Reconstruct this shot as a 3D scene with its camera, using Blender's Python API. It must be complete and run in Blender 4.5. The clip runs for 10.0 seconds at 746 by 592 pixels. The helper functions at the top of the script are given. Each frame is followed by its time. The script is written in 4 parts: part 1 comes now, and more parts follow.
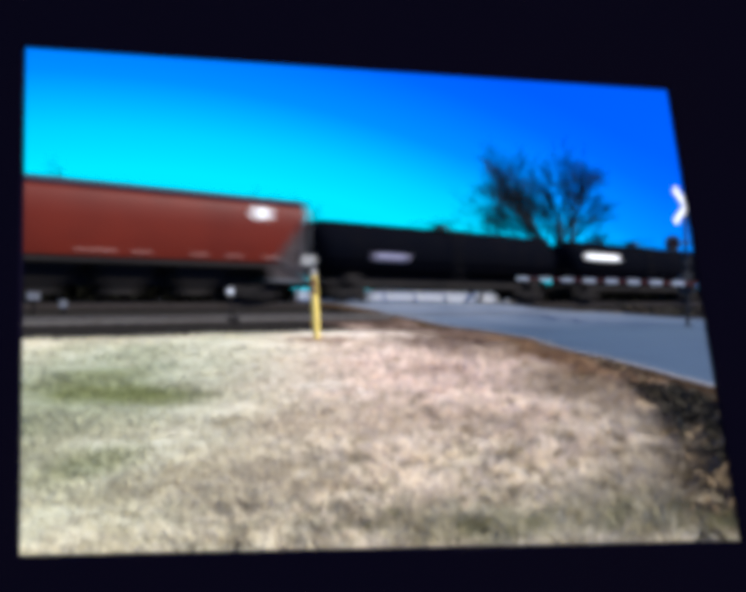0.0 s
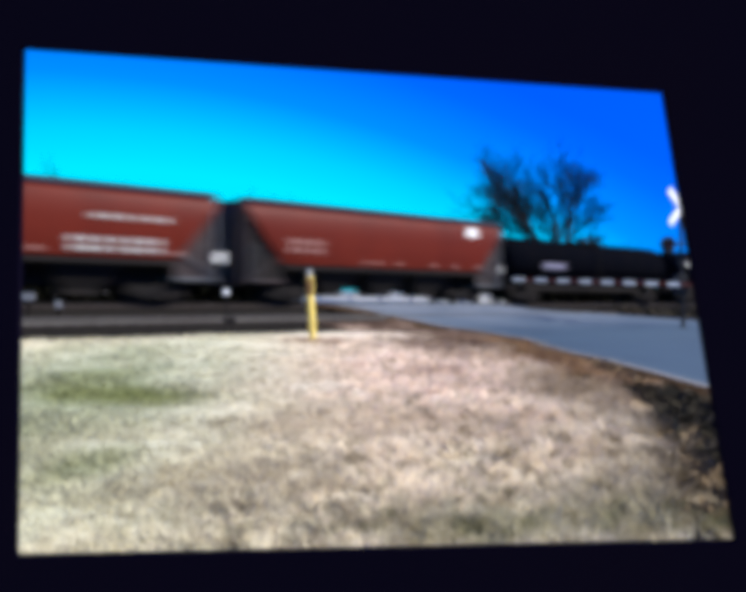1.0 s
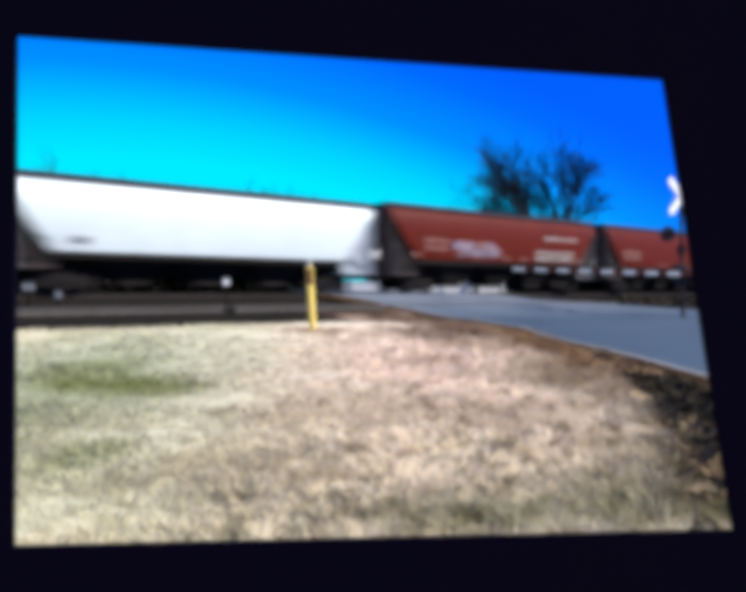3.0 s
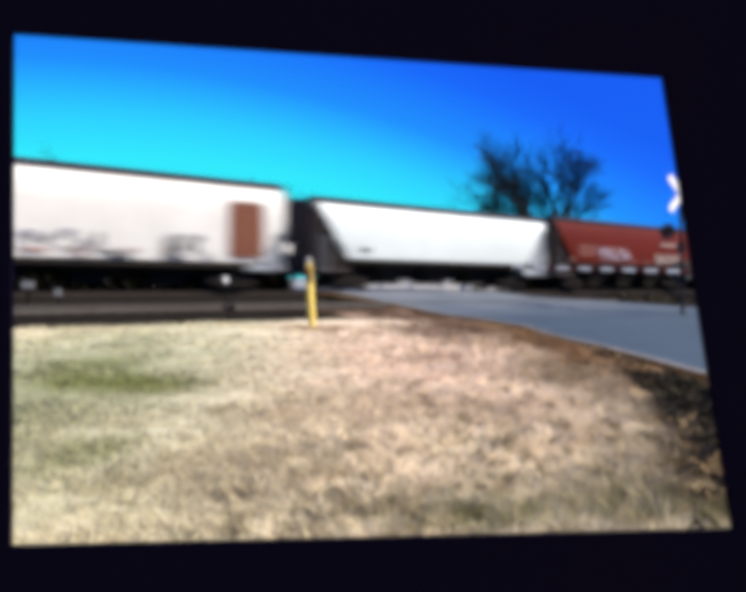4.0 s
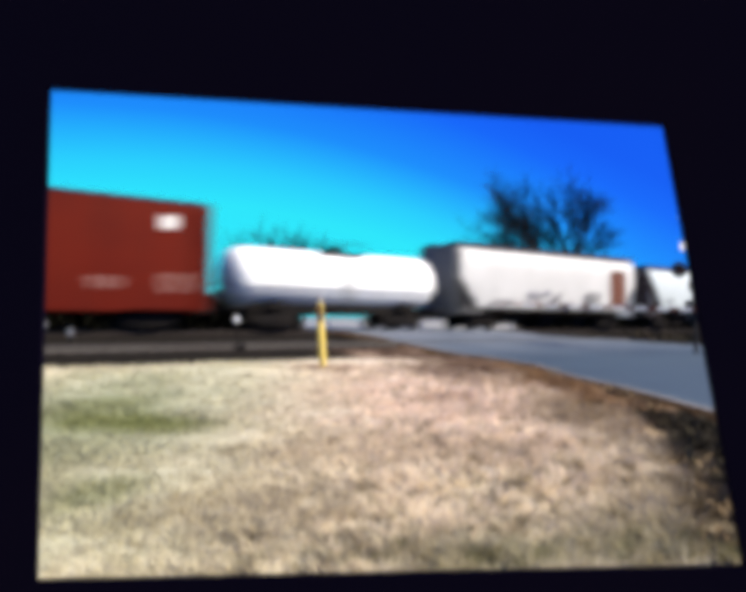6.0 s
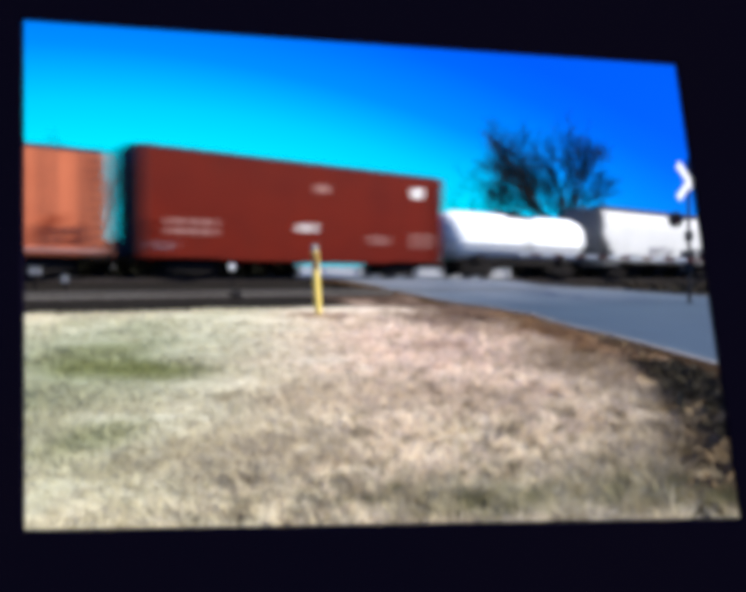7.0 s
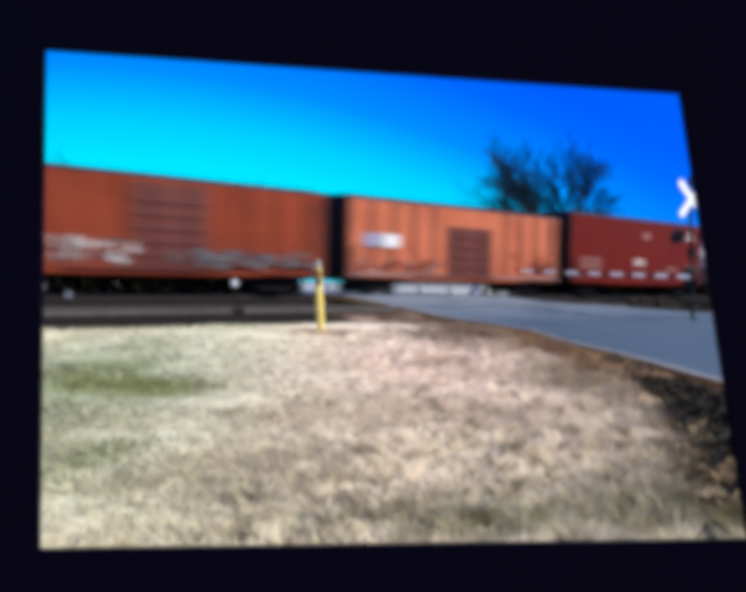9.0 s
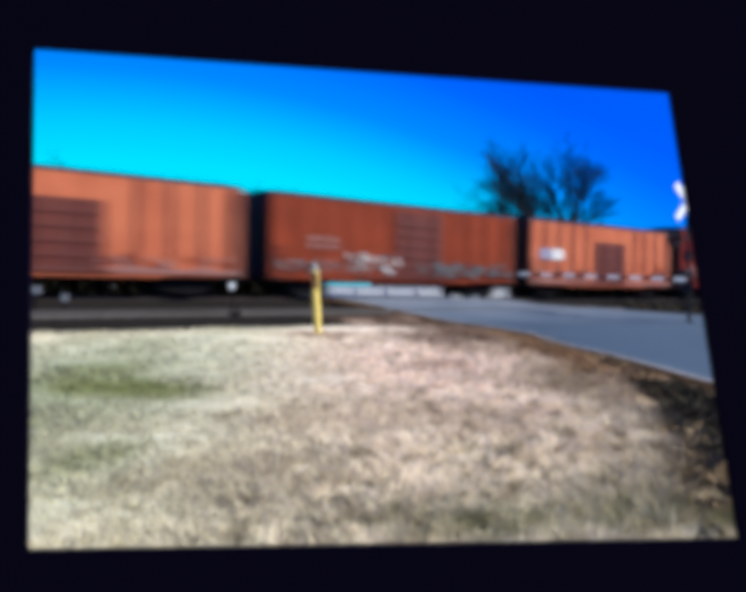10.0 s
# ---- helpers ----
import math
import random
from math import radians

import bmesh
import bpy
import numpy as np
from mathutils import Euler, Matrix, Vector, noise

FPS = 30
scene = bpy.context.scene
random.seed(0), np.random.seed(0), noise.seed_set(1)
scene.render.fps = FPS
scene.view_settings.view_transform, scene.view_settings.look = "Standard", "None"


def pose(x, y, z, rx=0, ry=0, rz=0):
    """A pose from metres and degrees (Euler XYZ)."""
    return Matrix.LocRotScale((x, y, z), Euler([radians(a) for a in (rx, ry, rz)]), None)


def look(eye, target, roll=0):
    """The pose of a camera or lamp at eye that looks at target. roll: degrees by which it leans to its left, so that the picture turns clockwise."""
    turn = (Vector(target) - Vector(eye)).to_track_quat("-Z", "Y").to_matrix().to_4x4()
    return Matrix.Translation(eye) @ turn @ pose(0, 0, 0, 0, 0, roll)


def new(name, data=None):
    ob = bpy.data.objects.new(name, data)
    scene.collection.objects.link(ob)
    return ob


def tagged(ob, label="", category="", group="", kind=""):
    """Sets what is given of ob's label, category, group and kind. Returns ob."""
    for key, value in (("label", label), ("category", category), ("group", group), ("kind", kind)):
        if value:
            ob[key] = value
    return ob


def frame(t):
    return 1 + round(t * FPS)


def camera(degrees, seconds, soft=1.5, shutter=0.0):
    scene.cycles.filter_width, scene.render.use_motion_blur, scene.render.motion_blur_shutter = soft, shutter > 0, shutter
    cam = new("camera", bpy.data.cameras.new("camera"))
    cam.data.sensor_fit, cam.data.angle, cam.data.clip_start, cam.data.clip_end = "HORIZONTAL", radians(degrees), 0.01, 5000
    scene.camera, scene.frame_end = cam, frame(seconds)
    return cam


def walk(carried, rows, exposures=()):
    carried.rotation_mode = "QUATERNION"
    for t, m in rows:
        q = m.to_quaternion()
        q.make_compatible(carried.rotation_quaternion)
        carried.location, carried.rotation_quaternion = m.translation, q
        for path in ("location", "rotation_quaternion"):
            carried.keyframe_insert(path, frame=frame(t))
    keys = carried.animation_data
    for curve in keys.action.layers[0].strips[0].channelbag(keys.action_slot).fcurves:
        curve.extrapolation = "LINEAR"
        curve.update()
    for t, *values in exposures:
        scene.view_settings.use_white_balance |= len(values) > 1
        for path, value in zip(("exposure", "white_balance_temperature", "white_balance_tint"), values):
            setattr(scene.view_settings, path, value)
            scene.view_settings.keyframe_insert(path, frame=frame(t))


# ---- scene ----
# The camera looks through the opening of a black screen surround, which stands in for a dark room.
cam = camera(55.19, 10.0, soft=8.5, shutter=1.8)
PATH = [
    (0, pose(0.0001, -0.0012, 1.5001, 89.569, 0, 0.014) @ pose(0, 0, 0, 0, 0, 0.717)),
    (0.5, pose(0.0003, -0.0019, 1.4997, 89.415, 0, -0.162) @ pose(0, 0, 0, 0, 0, 0.806)),
    (1, pose(-0.0006, -0.0041, 1.5000, 89.634, 0, -0.304) @ pose(0, 0, 0, 0, 0, 0.765)),
    (1.5, pose(0.0011, -0.0041, 1.5007, 89.559, 0, 0.055) @ pose(0, 0, 0, 0, 0, 0.739)),
    (2, pose(0.0007, 0.0012, 1.4991, 90.084, 0, -0.577) @ pose(0, 0, 0, 0, 0, 0.627)),
    (2.5, pose(0.0004, -0.0018, 1.4997, 89.280, 0, -0.338) @ pose(0, 0, 0, 0, 0, 0.735)),
    (4, pose(0.0014, -0.0002, 1.5007, 88.627, 0, -0.344) @ pose(0, 0, 0, 0, 0, 0.666)),
    (4.5, pose(-0.0002, -0.0040, 1.5017, 88.799, 0, -0.347) @ pose(0, 0, 0, 0, 0, 0.583)),
    (5, pose(0.0007, -0.0031, 1.5011, 88.705, 0, 0.360) @ pose(0, 0, 0, 0, 0, 0.587)),
    (5.5, pose(-0.0014, -0.0134, 1.5007, 91.449, 0, 0.024) @ pose(0, 0, 0, 0, 0, 0.542)),
    (5.7, pose(-0.0010, -0.0173, 1.5011, 92.461, 0, 0.534) @ pose(0, 0, 0, 0, 0, 0.535)),
    (6.8, pose(-0.0015, -0.0001, 1.5010, 87.915, 0, 0.273) @ pose(0, 0, 0, 0, 0, 0.784)),
    (7, pose(-0.0005, 0.0004, 1.5011, 87.617, 0, 0.115) @ pose(0, 0, 0, 0, 0, 0.863)),
    (7.5, pose(-0.0001, 0.0045, 1.5012, 86.540, 0, 0.072) @ pose(0, 0, 0, 0, 0, 0.999)),
    (8, pose(-0.0033, 0.0005, 1.5008, 86.811, 0, -0.776) @ pose(0, 0, 0, 0, 0, 1.134)),
    (8.5, pose(-0.0033, -0.0031, 1.5029, 88.078, 0, 0.005) @ pose(0, 0, 0, 0, 0, 0.881)),
    (9, pose(-0.0050, -0.0071, 1.5044, 88.920, 0, 0.341) @ pose(0, 0, 0, 0, 0, 0.959)),
    (9.5, pose(-0.0010, -0.0062, 1.5030, 88.972, 0, 0.555) @ pose(0, 0, 0, 0, 0, 1.000)),
    (10, pose(-0.0012, -0.0061, 1.5026, 89.154, 0, 0.114) @ pose(0, 0, 0, 0, 0, 0.942)),
]
EXPOSURES = [(0, 1.12, 6150, 10), (2.7, 1.13, 6200, 10), (3.8, 1.10, 7150, 11), (5.0, 1.08, 7150, 12), (5.7, 1.04, 7150, 12), (6.8, 1.12, 6400, 9), (8.5, 1.09, 6350, 9), (10, 1.00, 6150, 9)]
walk(cam, PATH, EXPOSURES)

# ---- light ----
SUN_TO = Vector((0.98, -0.22, 0.0)).normalized()
SUN_ELEVATION = radians(41)
sun_dir = Vector((SUN_TO.x * math.cos(SUN_ELEVATION), SUN_TO.y * math.cos(SUN_ELEVATION), math.sin(SUN_ELEVATION)))
sun_data = bpy.data.lights.new("sun", "SUN")
sun_data.energy, sun_data.angle, sun_data.color = 5.0, radians(0.5), (1.0, 0.965, 0.88)
sun = new("sun", sun_data)
sun.matrix_world = look(sun_dir * 50, (0, 0, 0))

world = bpy.data.worlds.new("world")
scene.world = world
world.use_nodes = True
wn, wl = world.node_tree.nodes, world.node_tree.links
wn.clear()
w_out, w_bg = wn.new("ShaderNodeOutputWorld"), wn.new("ShaderNodeBackground")
w_sky = wn.new("ShaderNodeTexSky")
w_sky.sky_type, w_sky.sun_disc = "NISHITA", False
w_sky.sun_elevation, w_sky.sun_rotation = SUN_ELEVATION, math.atan2(SUN_TO.x, SUN_TO.y)
w_geo = wn.new("ShaderNodeTexCoord")
w_xyz = wn.new("ShaderNodeSeparateXYZ")
wl.new(w_geo.outputs["Generated"], w_xyz.inputs["Vector"])
w_lean = wn.new("ShaderNodeMath")
w_lean.operation = "MULTIPLY_ADD"
w_bend = wn.new("ShaderNodeMath")
w_bend.operation = "MULTIPLY_ADD"
w_bend.inputs[1].default_value, w_bend.inputs[2].default_value = 0.45, 0.28
wl.new(w_xyz.outputs["X"], w_bend.inputs[0])
wl.new(w_bend.outputs["Value"], w_lean.inputs[0])
wl.new(w_xyz.outputs["X"], w_lean.inputs[1])
wl.new(w_xyz.outputs["Z"], w_lean.inputs[2])
w_map = wn.new("ShaderNodeMapRange")
w_map.inputs["From Min"].default_value, w_map.inputs["From Max"].default_value = 0.10, 0.34
wl.new(w_lean.outputs["Value"], w_map.inputs["Value"])
w_ramp = wn.new("ShaderNodeValToRGB")
SKY = [(0.05, 0.43, 0.53), (0.25, 0.33, 0.54), (0.52, 0.135, 0.54), (0.83, 0.060, 0.53), (1.0, 0.044, 0.50)]
sky_stops = w_ramp.color_ramp.elements
sky_stops[0].position, sky_stops[0].color = SKY[0][0], (0.0, SKY[0][1], SKY[0][2], 1)
sky_stops[1].position, sky_stops[1].color = SKY[-1][0], (0.0, SKY[-1][1], SKY[-1][2], 1)
for at, green, blue in SKY[1:-1]:
    sky_stops.new(at).color = (0.0, green, blue, 1)
wl.new(w_map.outputs["Result"], w_ramp.inputs["Fac"])
w_gain = wn.new("ShaderNodeVectorMath")
w_gain.operation = "MULTIPLY"
w_gain.inputs[1].default_value = (0.003, 0.036, 0.065)
wl.new(w_sky.outputs["Color"], w_gain.inputs[0])
w_mix = wn.new("ShaderNodeMix")
w_mix.data_type = "RGBA"
w_mix.inputs["Factor"].default_value = 0.85
wl.new(w_gain.outputs["Vector"], w_mix.inputs["A"])
wl.new(w_ramp.outputs["Color"], w_mix.inputs["B"])
w_high = wn.new("ShaderNodeMapRange")
w_high.interpolation_type = "SMOOTHSTEP"
w_high.inputs["From Min"].default_value, w_high.inputs["From Max"].default_value = 0.40, 0.90
wl.new(w_xyz.outputs["Z"], w_high.inputs["Value"])
w_top = wn.new("ShaderNodeMix")
w_top.data_type = "RGBA"
w_top.inputs["B"].default_value = (0.10, 0.17, 0.40, 1)
wl.new(w_high.outputs["Result"], w_top.inputs["Factor"])
wl.new(w_mix.outputs["Result"], w_top.inputs["A"])
wl.new(w_top.outputs["Result"], w_bg.inputs["Color"])
w_bg.inputs["Strength"].default_value = 1.0
wl.new(w_bg.outputs["Background"], w_out.inputs["Surface"])

# ---- the plan ----
TRACK_U = Vector((0.7848, 0.6198, 0.0))      # along the railway, the way the train goes
TRACK_N = Vector((-0.6198, 0.7848, 0.0))     # across it, away from the camera
TURN = math.degrees(math.atan2(TRACK_U.y, TRACK_U.x))
SIDE, HALF = 28.18, 1.58                     # distance to the train's near sides, half a car's width
MAIN, SIDING = SIDE + HALF, 22.0             # centre lines of the two tracks
RAIL_TOP = 0.87                              # of the main track
SIDING_TOP = 0.60
S_ZERO = Vector((-12.67, 25.9, 0.0))         # where s = 0 lies on the train's near side
SPEED = 13.8


def on_track(s, across, z=0.0):
    """The place s metres along the railway, across metres from the camera's foot."""
    foot = S_ZERO.dot(TRACK_U)
    p = TRACK_U * (foot + s) + TRACK_N * across
    return Vector((p.x, p.y, z))


def step(a, b, v):
    v = np.clip((v - a) / (b - a), 0.0, 1.0)
    return v * v * (3 - 2 * v)


def ground_height(x, y):
    u = -0.6198 * x + 0.7848 * y
    return 0.2 * step(11, 18, u) + 0.22 * step(19.0, 20.2, u) + 0.27 * step(25.2, 27.2, u) - 0.39 * step(32.5, 34.5, u) + 0.03 * np.exp(-(((x - 1.6) / 1.5) ** 2 + ((y - 28.2) / 3.4) ** 2))


def road_height(x, y):
    u = -0.6198 * x + 0.7848 * y
    return np.maximum(ground_height(x, y) + 0.03, 0.855 * step(13.5, 26.5, u) * (1 - 0.25 * step(34, 48, u)))


# ---- materials ----
def material(name, rough=0.7, metal=0.0, spec=0.3):
    m = bpy.data.materials.new(name)
    m.use_nodes = True
    b = m.node_tree.nodes["Principled BSDF"]
    b.inputs["Roughness"].default_value, b.inputs["Metallic"].default_value = rough, metal
    b.inputs["Specular IOR Level"].default_value = spec
    return m, m.node_tree.nodes, m.node_tree.links, b


def noise_tex(nodes, links, vector, scale, detail=4.0, stretch=None):
    t = nodes.new("ShaderNodeTexNoise")
    t.inputs["Scale"].default_value, t.inputs["Detail"].default_value = scale, detail
    if stretch:
        mp = nodes.new("ShaderNodeMapping")
        mp.inputs["Scale"].default_value = stretch
        links.new(vector, mp.inputs["Vector"])
        vector = mp.outputs["Vector"]
    links.new(vector, t.inputs["Vector"])
    return t.outputs["Fac"]


def ramp(nodes, links, fac, stops):
    r = nodes.new("ShaderNodeValToRGB")
    e = r.color_ramp.elements
    e[0].position, e[0].color = stops[0][0], (*stops[0][1], 1)
    e[1].position, e[1].color = stops[-1][0], (*stops[-1][1], 1)
    for p, c in stops[1:-1]:
        e.new(p).color = (*c, 1)
    links.new(fac, r.inputs["Fac"])
    return r.outputs["Color"]


def mix(nodes, links, fac, a, b, blend="MIX"):
    n = nodes.new("ShaderNodeMix")
    n.data_type, n.blend_type = "RGBA", blend
    for sock, value in ((n.inputs["Factor"], fac), (n.inputs["A"], a), (n.inputs["B"], b)):
        if isinstance(value, (int, float)):
            sock.default_value = value
        elif isinstance(value, tuple):
            sock.default_value = (*value, 1)
        else:
            links.new(value, sock)
    return n.outputs["Result"]


def bump(nodes, links, bsdf, height, strength=0.3, distance=0.02):
    n = nodes.new("ShaderNodeBump")
    n.inputs["Strength"].default_value, n.inputs["Distance"].default_value = strength, distance
    links.new(height, n.inputs["Height"])
    links.new(n.outputs["Normal"], bsdf.inputs["Normal"])


PAINT_SCALE = 0.75  # scales every paint's reflectance to suit the sun and exposure


def worn_paint(name, main, worn, dirt, rough=0.55, metal=0.0, grain=6.0, streaks=0.5, spec=0.2):
    """Paint with broad fading, rain streaks and fine grime."""
    m, n, l, b = material(name, rough, metal, spec)
    main, worn, dirt = (tuple(PAINT_SCALE * v for v in c) for c in (main, worn, dirt))
    co = n.new("ShaderNodeTexCoord").outputs["Object"]
    broad = noise_tex(n, l, co, 0.45, 3)
    col = mix(n, l, ramp(n, l, broad, [(0.38, (0, 0, 0)), (0.68, (1, 1, 1))]), main, worn)
    run = noise_tex(n, l, co, 1.0, 4, (3.2, 3.2, 0.25))
    col = mix(n, l, ramp(n, l, run, [(0.5, (0, 0, 0)), (0.78, (streaks, streaks, streaks))]), col, dirt)
    fine = noise_tex(n, l, co, grain, 5)
    col = mix(n, l, ramp(n, l, fine, [(0.55, (0, 0, 0)), (0.85, (0.5, 0.5, 0.5))]), col, dirt)
    l.new(col, b.inputs["Base Color"])
    bump(n, l, b, fine, 0.12, 0.01)
    return m


def zone(n, l, pos, centre, radii, soft, wobble):
    """1 inside an uneven oval round centre, 0 outside."""
    d = n.new("ShaderNodeVectorMath")
    d.operation = "SUBTRACT"
    l.new(pos, d.inputs[0])
    d.inputs[1].default_value = (*centre, 0)
    q = n.new("ShaderNodeVectorMath")
    q.operation = "MULTIPLY"
    q.inputs[1].default_value = (1 / radii[0], 1 / radii[1], 0)
    l.new(d.outputs["Vector"], q.inputs[0])
    ln = n.new("ShaderNodeVectorMath")
    ln.operation = "LENGTH"
    l.new(q.outputs["Vector"], ln.inputs[0])
    add = n.new("ShaderNodeMath")
    add.operation = "MULTIPLY_ADD"
    l.new(wobble, add.inputs[0])
    add.inputs[1].default_value = 1.1
    l.new(ln.outputs["Value"], add.inputs[2])
    mr = n.new("ShaderNodeMapRange")
    mr.inputs["From Min"].default_value, mr.inputs["From Max"].default_value = 1.55 + soft, 1.55 - soft
    l.new(add.outputs["Value"], mr.inputs["Value"])
    return mr.outputs["Result"]


def turf_colour(n, l):
    """Dry winter turf: cream straw, pinkish thatch, brown soil, a few green patches."""
    pos = n.new("ShaderNodeNewGeometry").outputs["Position"]
    patch, mid_n = noise_tex(n, l, pos, 0.35, 3), noise_tex(n, l, pos, 1.7, 4)
    fine, wob = noise_tex(n, l, pos, 4.6, 3), noise_tex(n, l, pos, 0.9, 4)
    col = ramp(n, l, patch, [(0.3, (0.70, 0.63, 0.425)), (0.5, (0.75, 0.68, 0.49)), (0.7, (0.73, 0.61, 0.435))])
    pink = zone(n, l, pos, (1.2, 14.5), (3.4, 8.0), 0.6, wob)
    col = mix(n, l, pink, col, (0.82, 0.665, 0.535))
    sep = n.new("ShaderNodeSeparateXYZ")
    l.new(pos, sep.inputs["Vector"])
    rough_side = n.new("ShaderNodeMapRange")
    rough_side.inputs["From Min"].default_value, rough_side.inputs["From Max"].default_value = -3.0, 1.0
    rough_side.inputs["To Min"].default_value, rough_side.inputs["To Max"].default_value = 0.3, 1.0
    l.new(sep.outputs["X"], rough_side.inputs["Value"])
    mown = n.new("ShaderNodeMath")
    mown.operation = "MULTIPLY"
    mown.inputs[1].default_value = 0.9
    l.new(zone(n, l, pos, (-5.0, 9.5), (3.2, 9.0), 0.6, wob), mown.inputs[0])
    col = mix(n, l, mown.outputs["Value"], col, (0.36, 0.385, 0.255))
    # Brown thatch mottling that also holds the shade between tufts.
    thatch = mix(n, l, ramp(n, l, mid_n, [(0.52, (0, 0, 0)), (0.70, (0.5, 0.5, 0.5))]), col, (0.34, 0.255, 0.155))
    thatch = mix(n, l, ramp(n, l, fine, [(0.50, (0, 0, 0)), (0.60, (0.85, 0.85, 0.85))]), thatch, (0.19, 0.145, 0.08))
    col = mix(n, l, rough_side.outputs["Result"], col, thatch)
    for centre, radii, weight in (((-4.5, 12.0), (0.7, 1.1), 0.55), ((-3.85, 10.2), (1.0, 0.95), 0.8), ((-2.9, 9.8), (0.65, 0.6), 0.8), ((0.7, 4.4), (0.6, 0.35), 0.5), ((-4.0, 7.0), (2.0, 5.0), 0.22), ((-2.35, 6.1), (0.28, 0.75), 0.5), ((1.9, 4.6), (0.8, 0.35), 0.35)):
        g = zone(n, l, pos, centre, radii, 0.45, wob)
        gm = n.new("ShaderNodeMath")
        gm.operation = "MULTIPLY"
        gm.inputs[1].default_value = weight
        l.new(g, gm.inputs[0])
        col = mix(n, l, gm.outputs["Value"], col, (0.15, 0.165, 0.05))
    # Brown to near-black ovals; the darkest lie in the hollows by the road.
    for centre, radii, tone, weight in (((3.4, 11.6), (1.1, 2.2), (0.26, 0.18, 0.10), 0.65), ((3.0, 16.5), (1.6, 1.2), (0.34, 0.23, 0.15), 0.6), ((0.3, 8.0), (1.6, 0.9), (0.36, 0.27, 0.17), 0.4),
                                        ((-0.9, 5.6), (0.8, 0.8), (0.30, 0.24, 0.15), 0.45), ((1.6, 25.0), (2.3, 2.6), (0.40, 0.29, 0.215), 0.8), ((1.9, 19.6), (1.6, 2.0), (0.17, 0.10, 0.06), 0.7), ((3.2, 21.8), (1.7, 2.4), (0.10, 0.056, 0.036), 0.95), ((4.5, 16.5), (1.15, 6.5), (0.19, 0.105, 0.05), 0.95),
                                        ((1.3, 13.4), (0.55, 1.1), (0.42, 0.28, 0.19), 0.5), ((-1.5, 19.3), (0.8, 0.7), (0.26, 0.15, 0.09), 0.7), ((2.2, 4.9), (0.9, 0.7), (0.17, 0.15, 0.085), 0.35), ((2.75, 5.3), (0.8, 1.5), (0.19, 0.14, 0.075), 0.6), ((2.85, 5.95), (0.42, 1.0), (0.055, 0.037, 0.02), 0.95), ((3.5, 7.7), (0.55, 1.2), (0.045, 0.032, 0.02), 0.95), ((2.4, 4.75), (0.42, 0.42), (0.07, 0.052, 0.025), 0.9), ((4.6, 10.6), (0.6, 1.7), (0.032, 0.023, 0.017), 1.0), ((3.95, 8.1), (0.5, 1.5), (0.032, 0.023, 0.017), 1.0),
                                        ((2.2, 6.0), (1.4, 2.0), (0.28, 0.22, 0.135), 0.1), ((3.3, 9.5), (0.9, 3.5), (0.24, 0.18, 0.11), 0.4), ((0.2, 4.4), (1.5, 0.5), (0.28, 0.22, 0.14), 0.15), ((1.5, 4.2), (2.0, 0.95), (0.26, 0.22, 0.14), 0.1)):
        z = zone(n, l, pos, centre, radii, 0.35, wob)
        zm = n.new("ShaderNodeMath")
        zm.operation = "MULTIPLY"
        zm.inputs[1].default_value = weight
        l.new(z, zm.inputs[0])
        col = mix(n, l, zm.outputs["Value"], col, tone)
    spots = n.new("ShaderNodeMath")
    spots.operation = "MULTIPLY"
    l.new(zone(n, l, pos, (1.3, 4.45), (2.6, 0.85), 0.5, wob), spots.inputs[0])
    l.new(ramp(n, l, noise_tex(n, l, pos, 5.5, 2), [(0.48, (0, 0, 0)), (0.58, (0.5, 0.5, 0.5))]), spots.inputs[1])
    col = mix(n, l, spots.outputs["Value"], col, (0.10, 0.105, 0.045))
    return col, pos, fine, mid_n


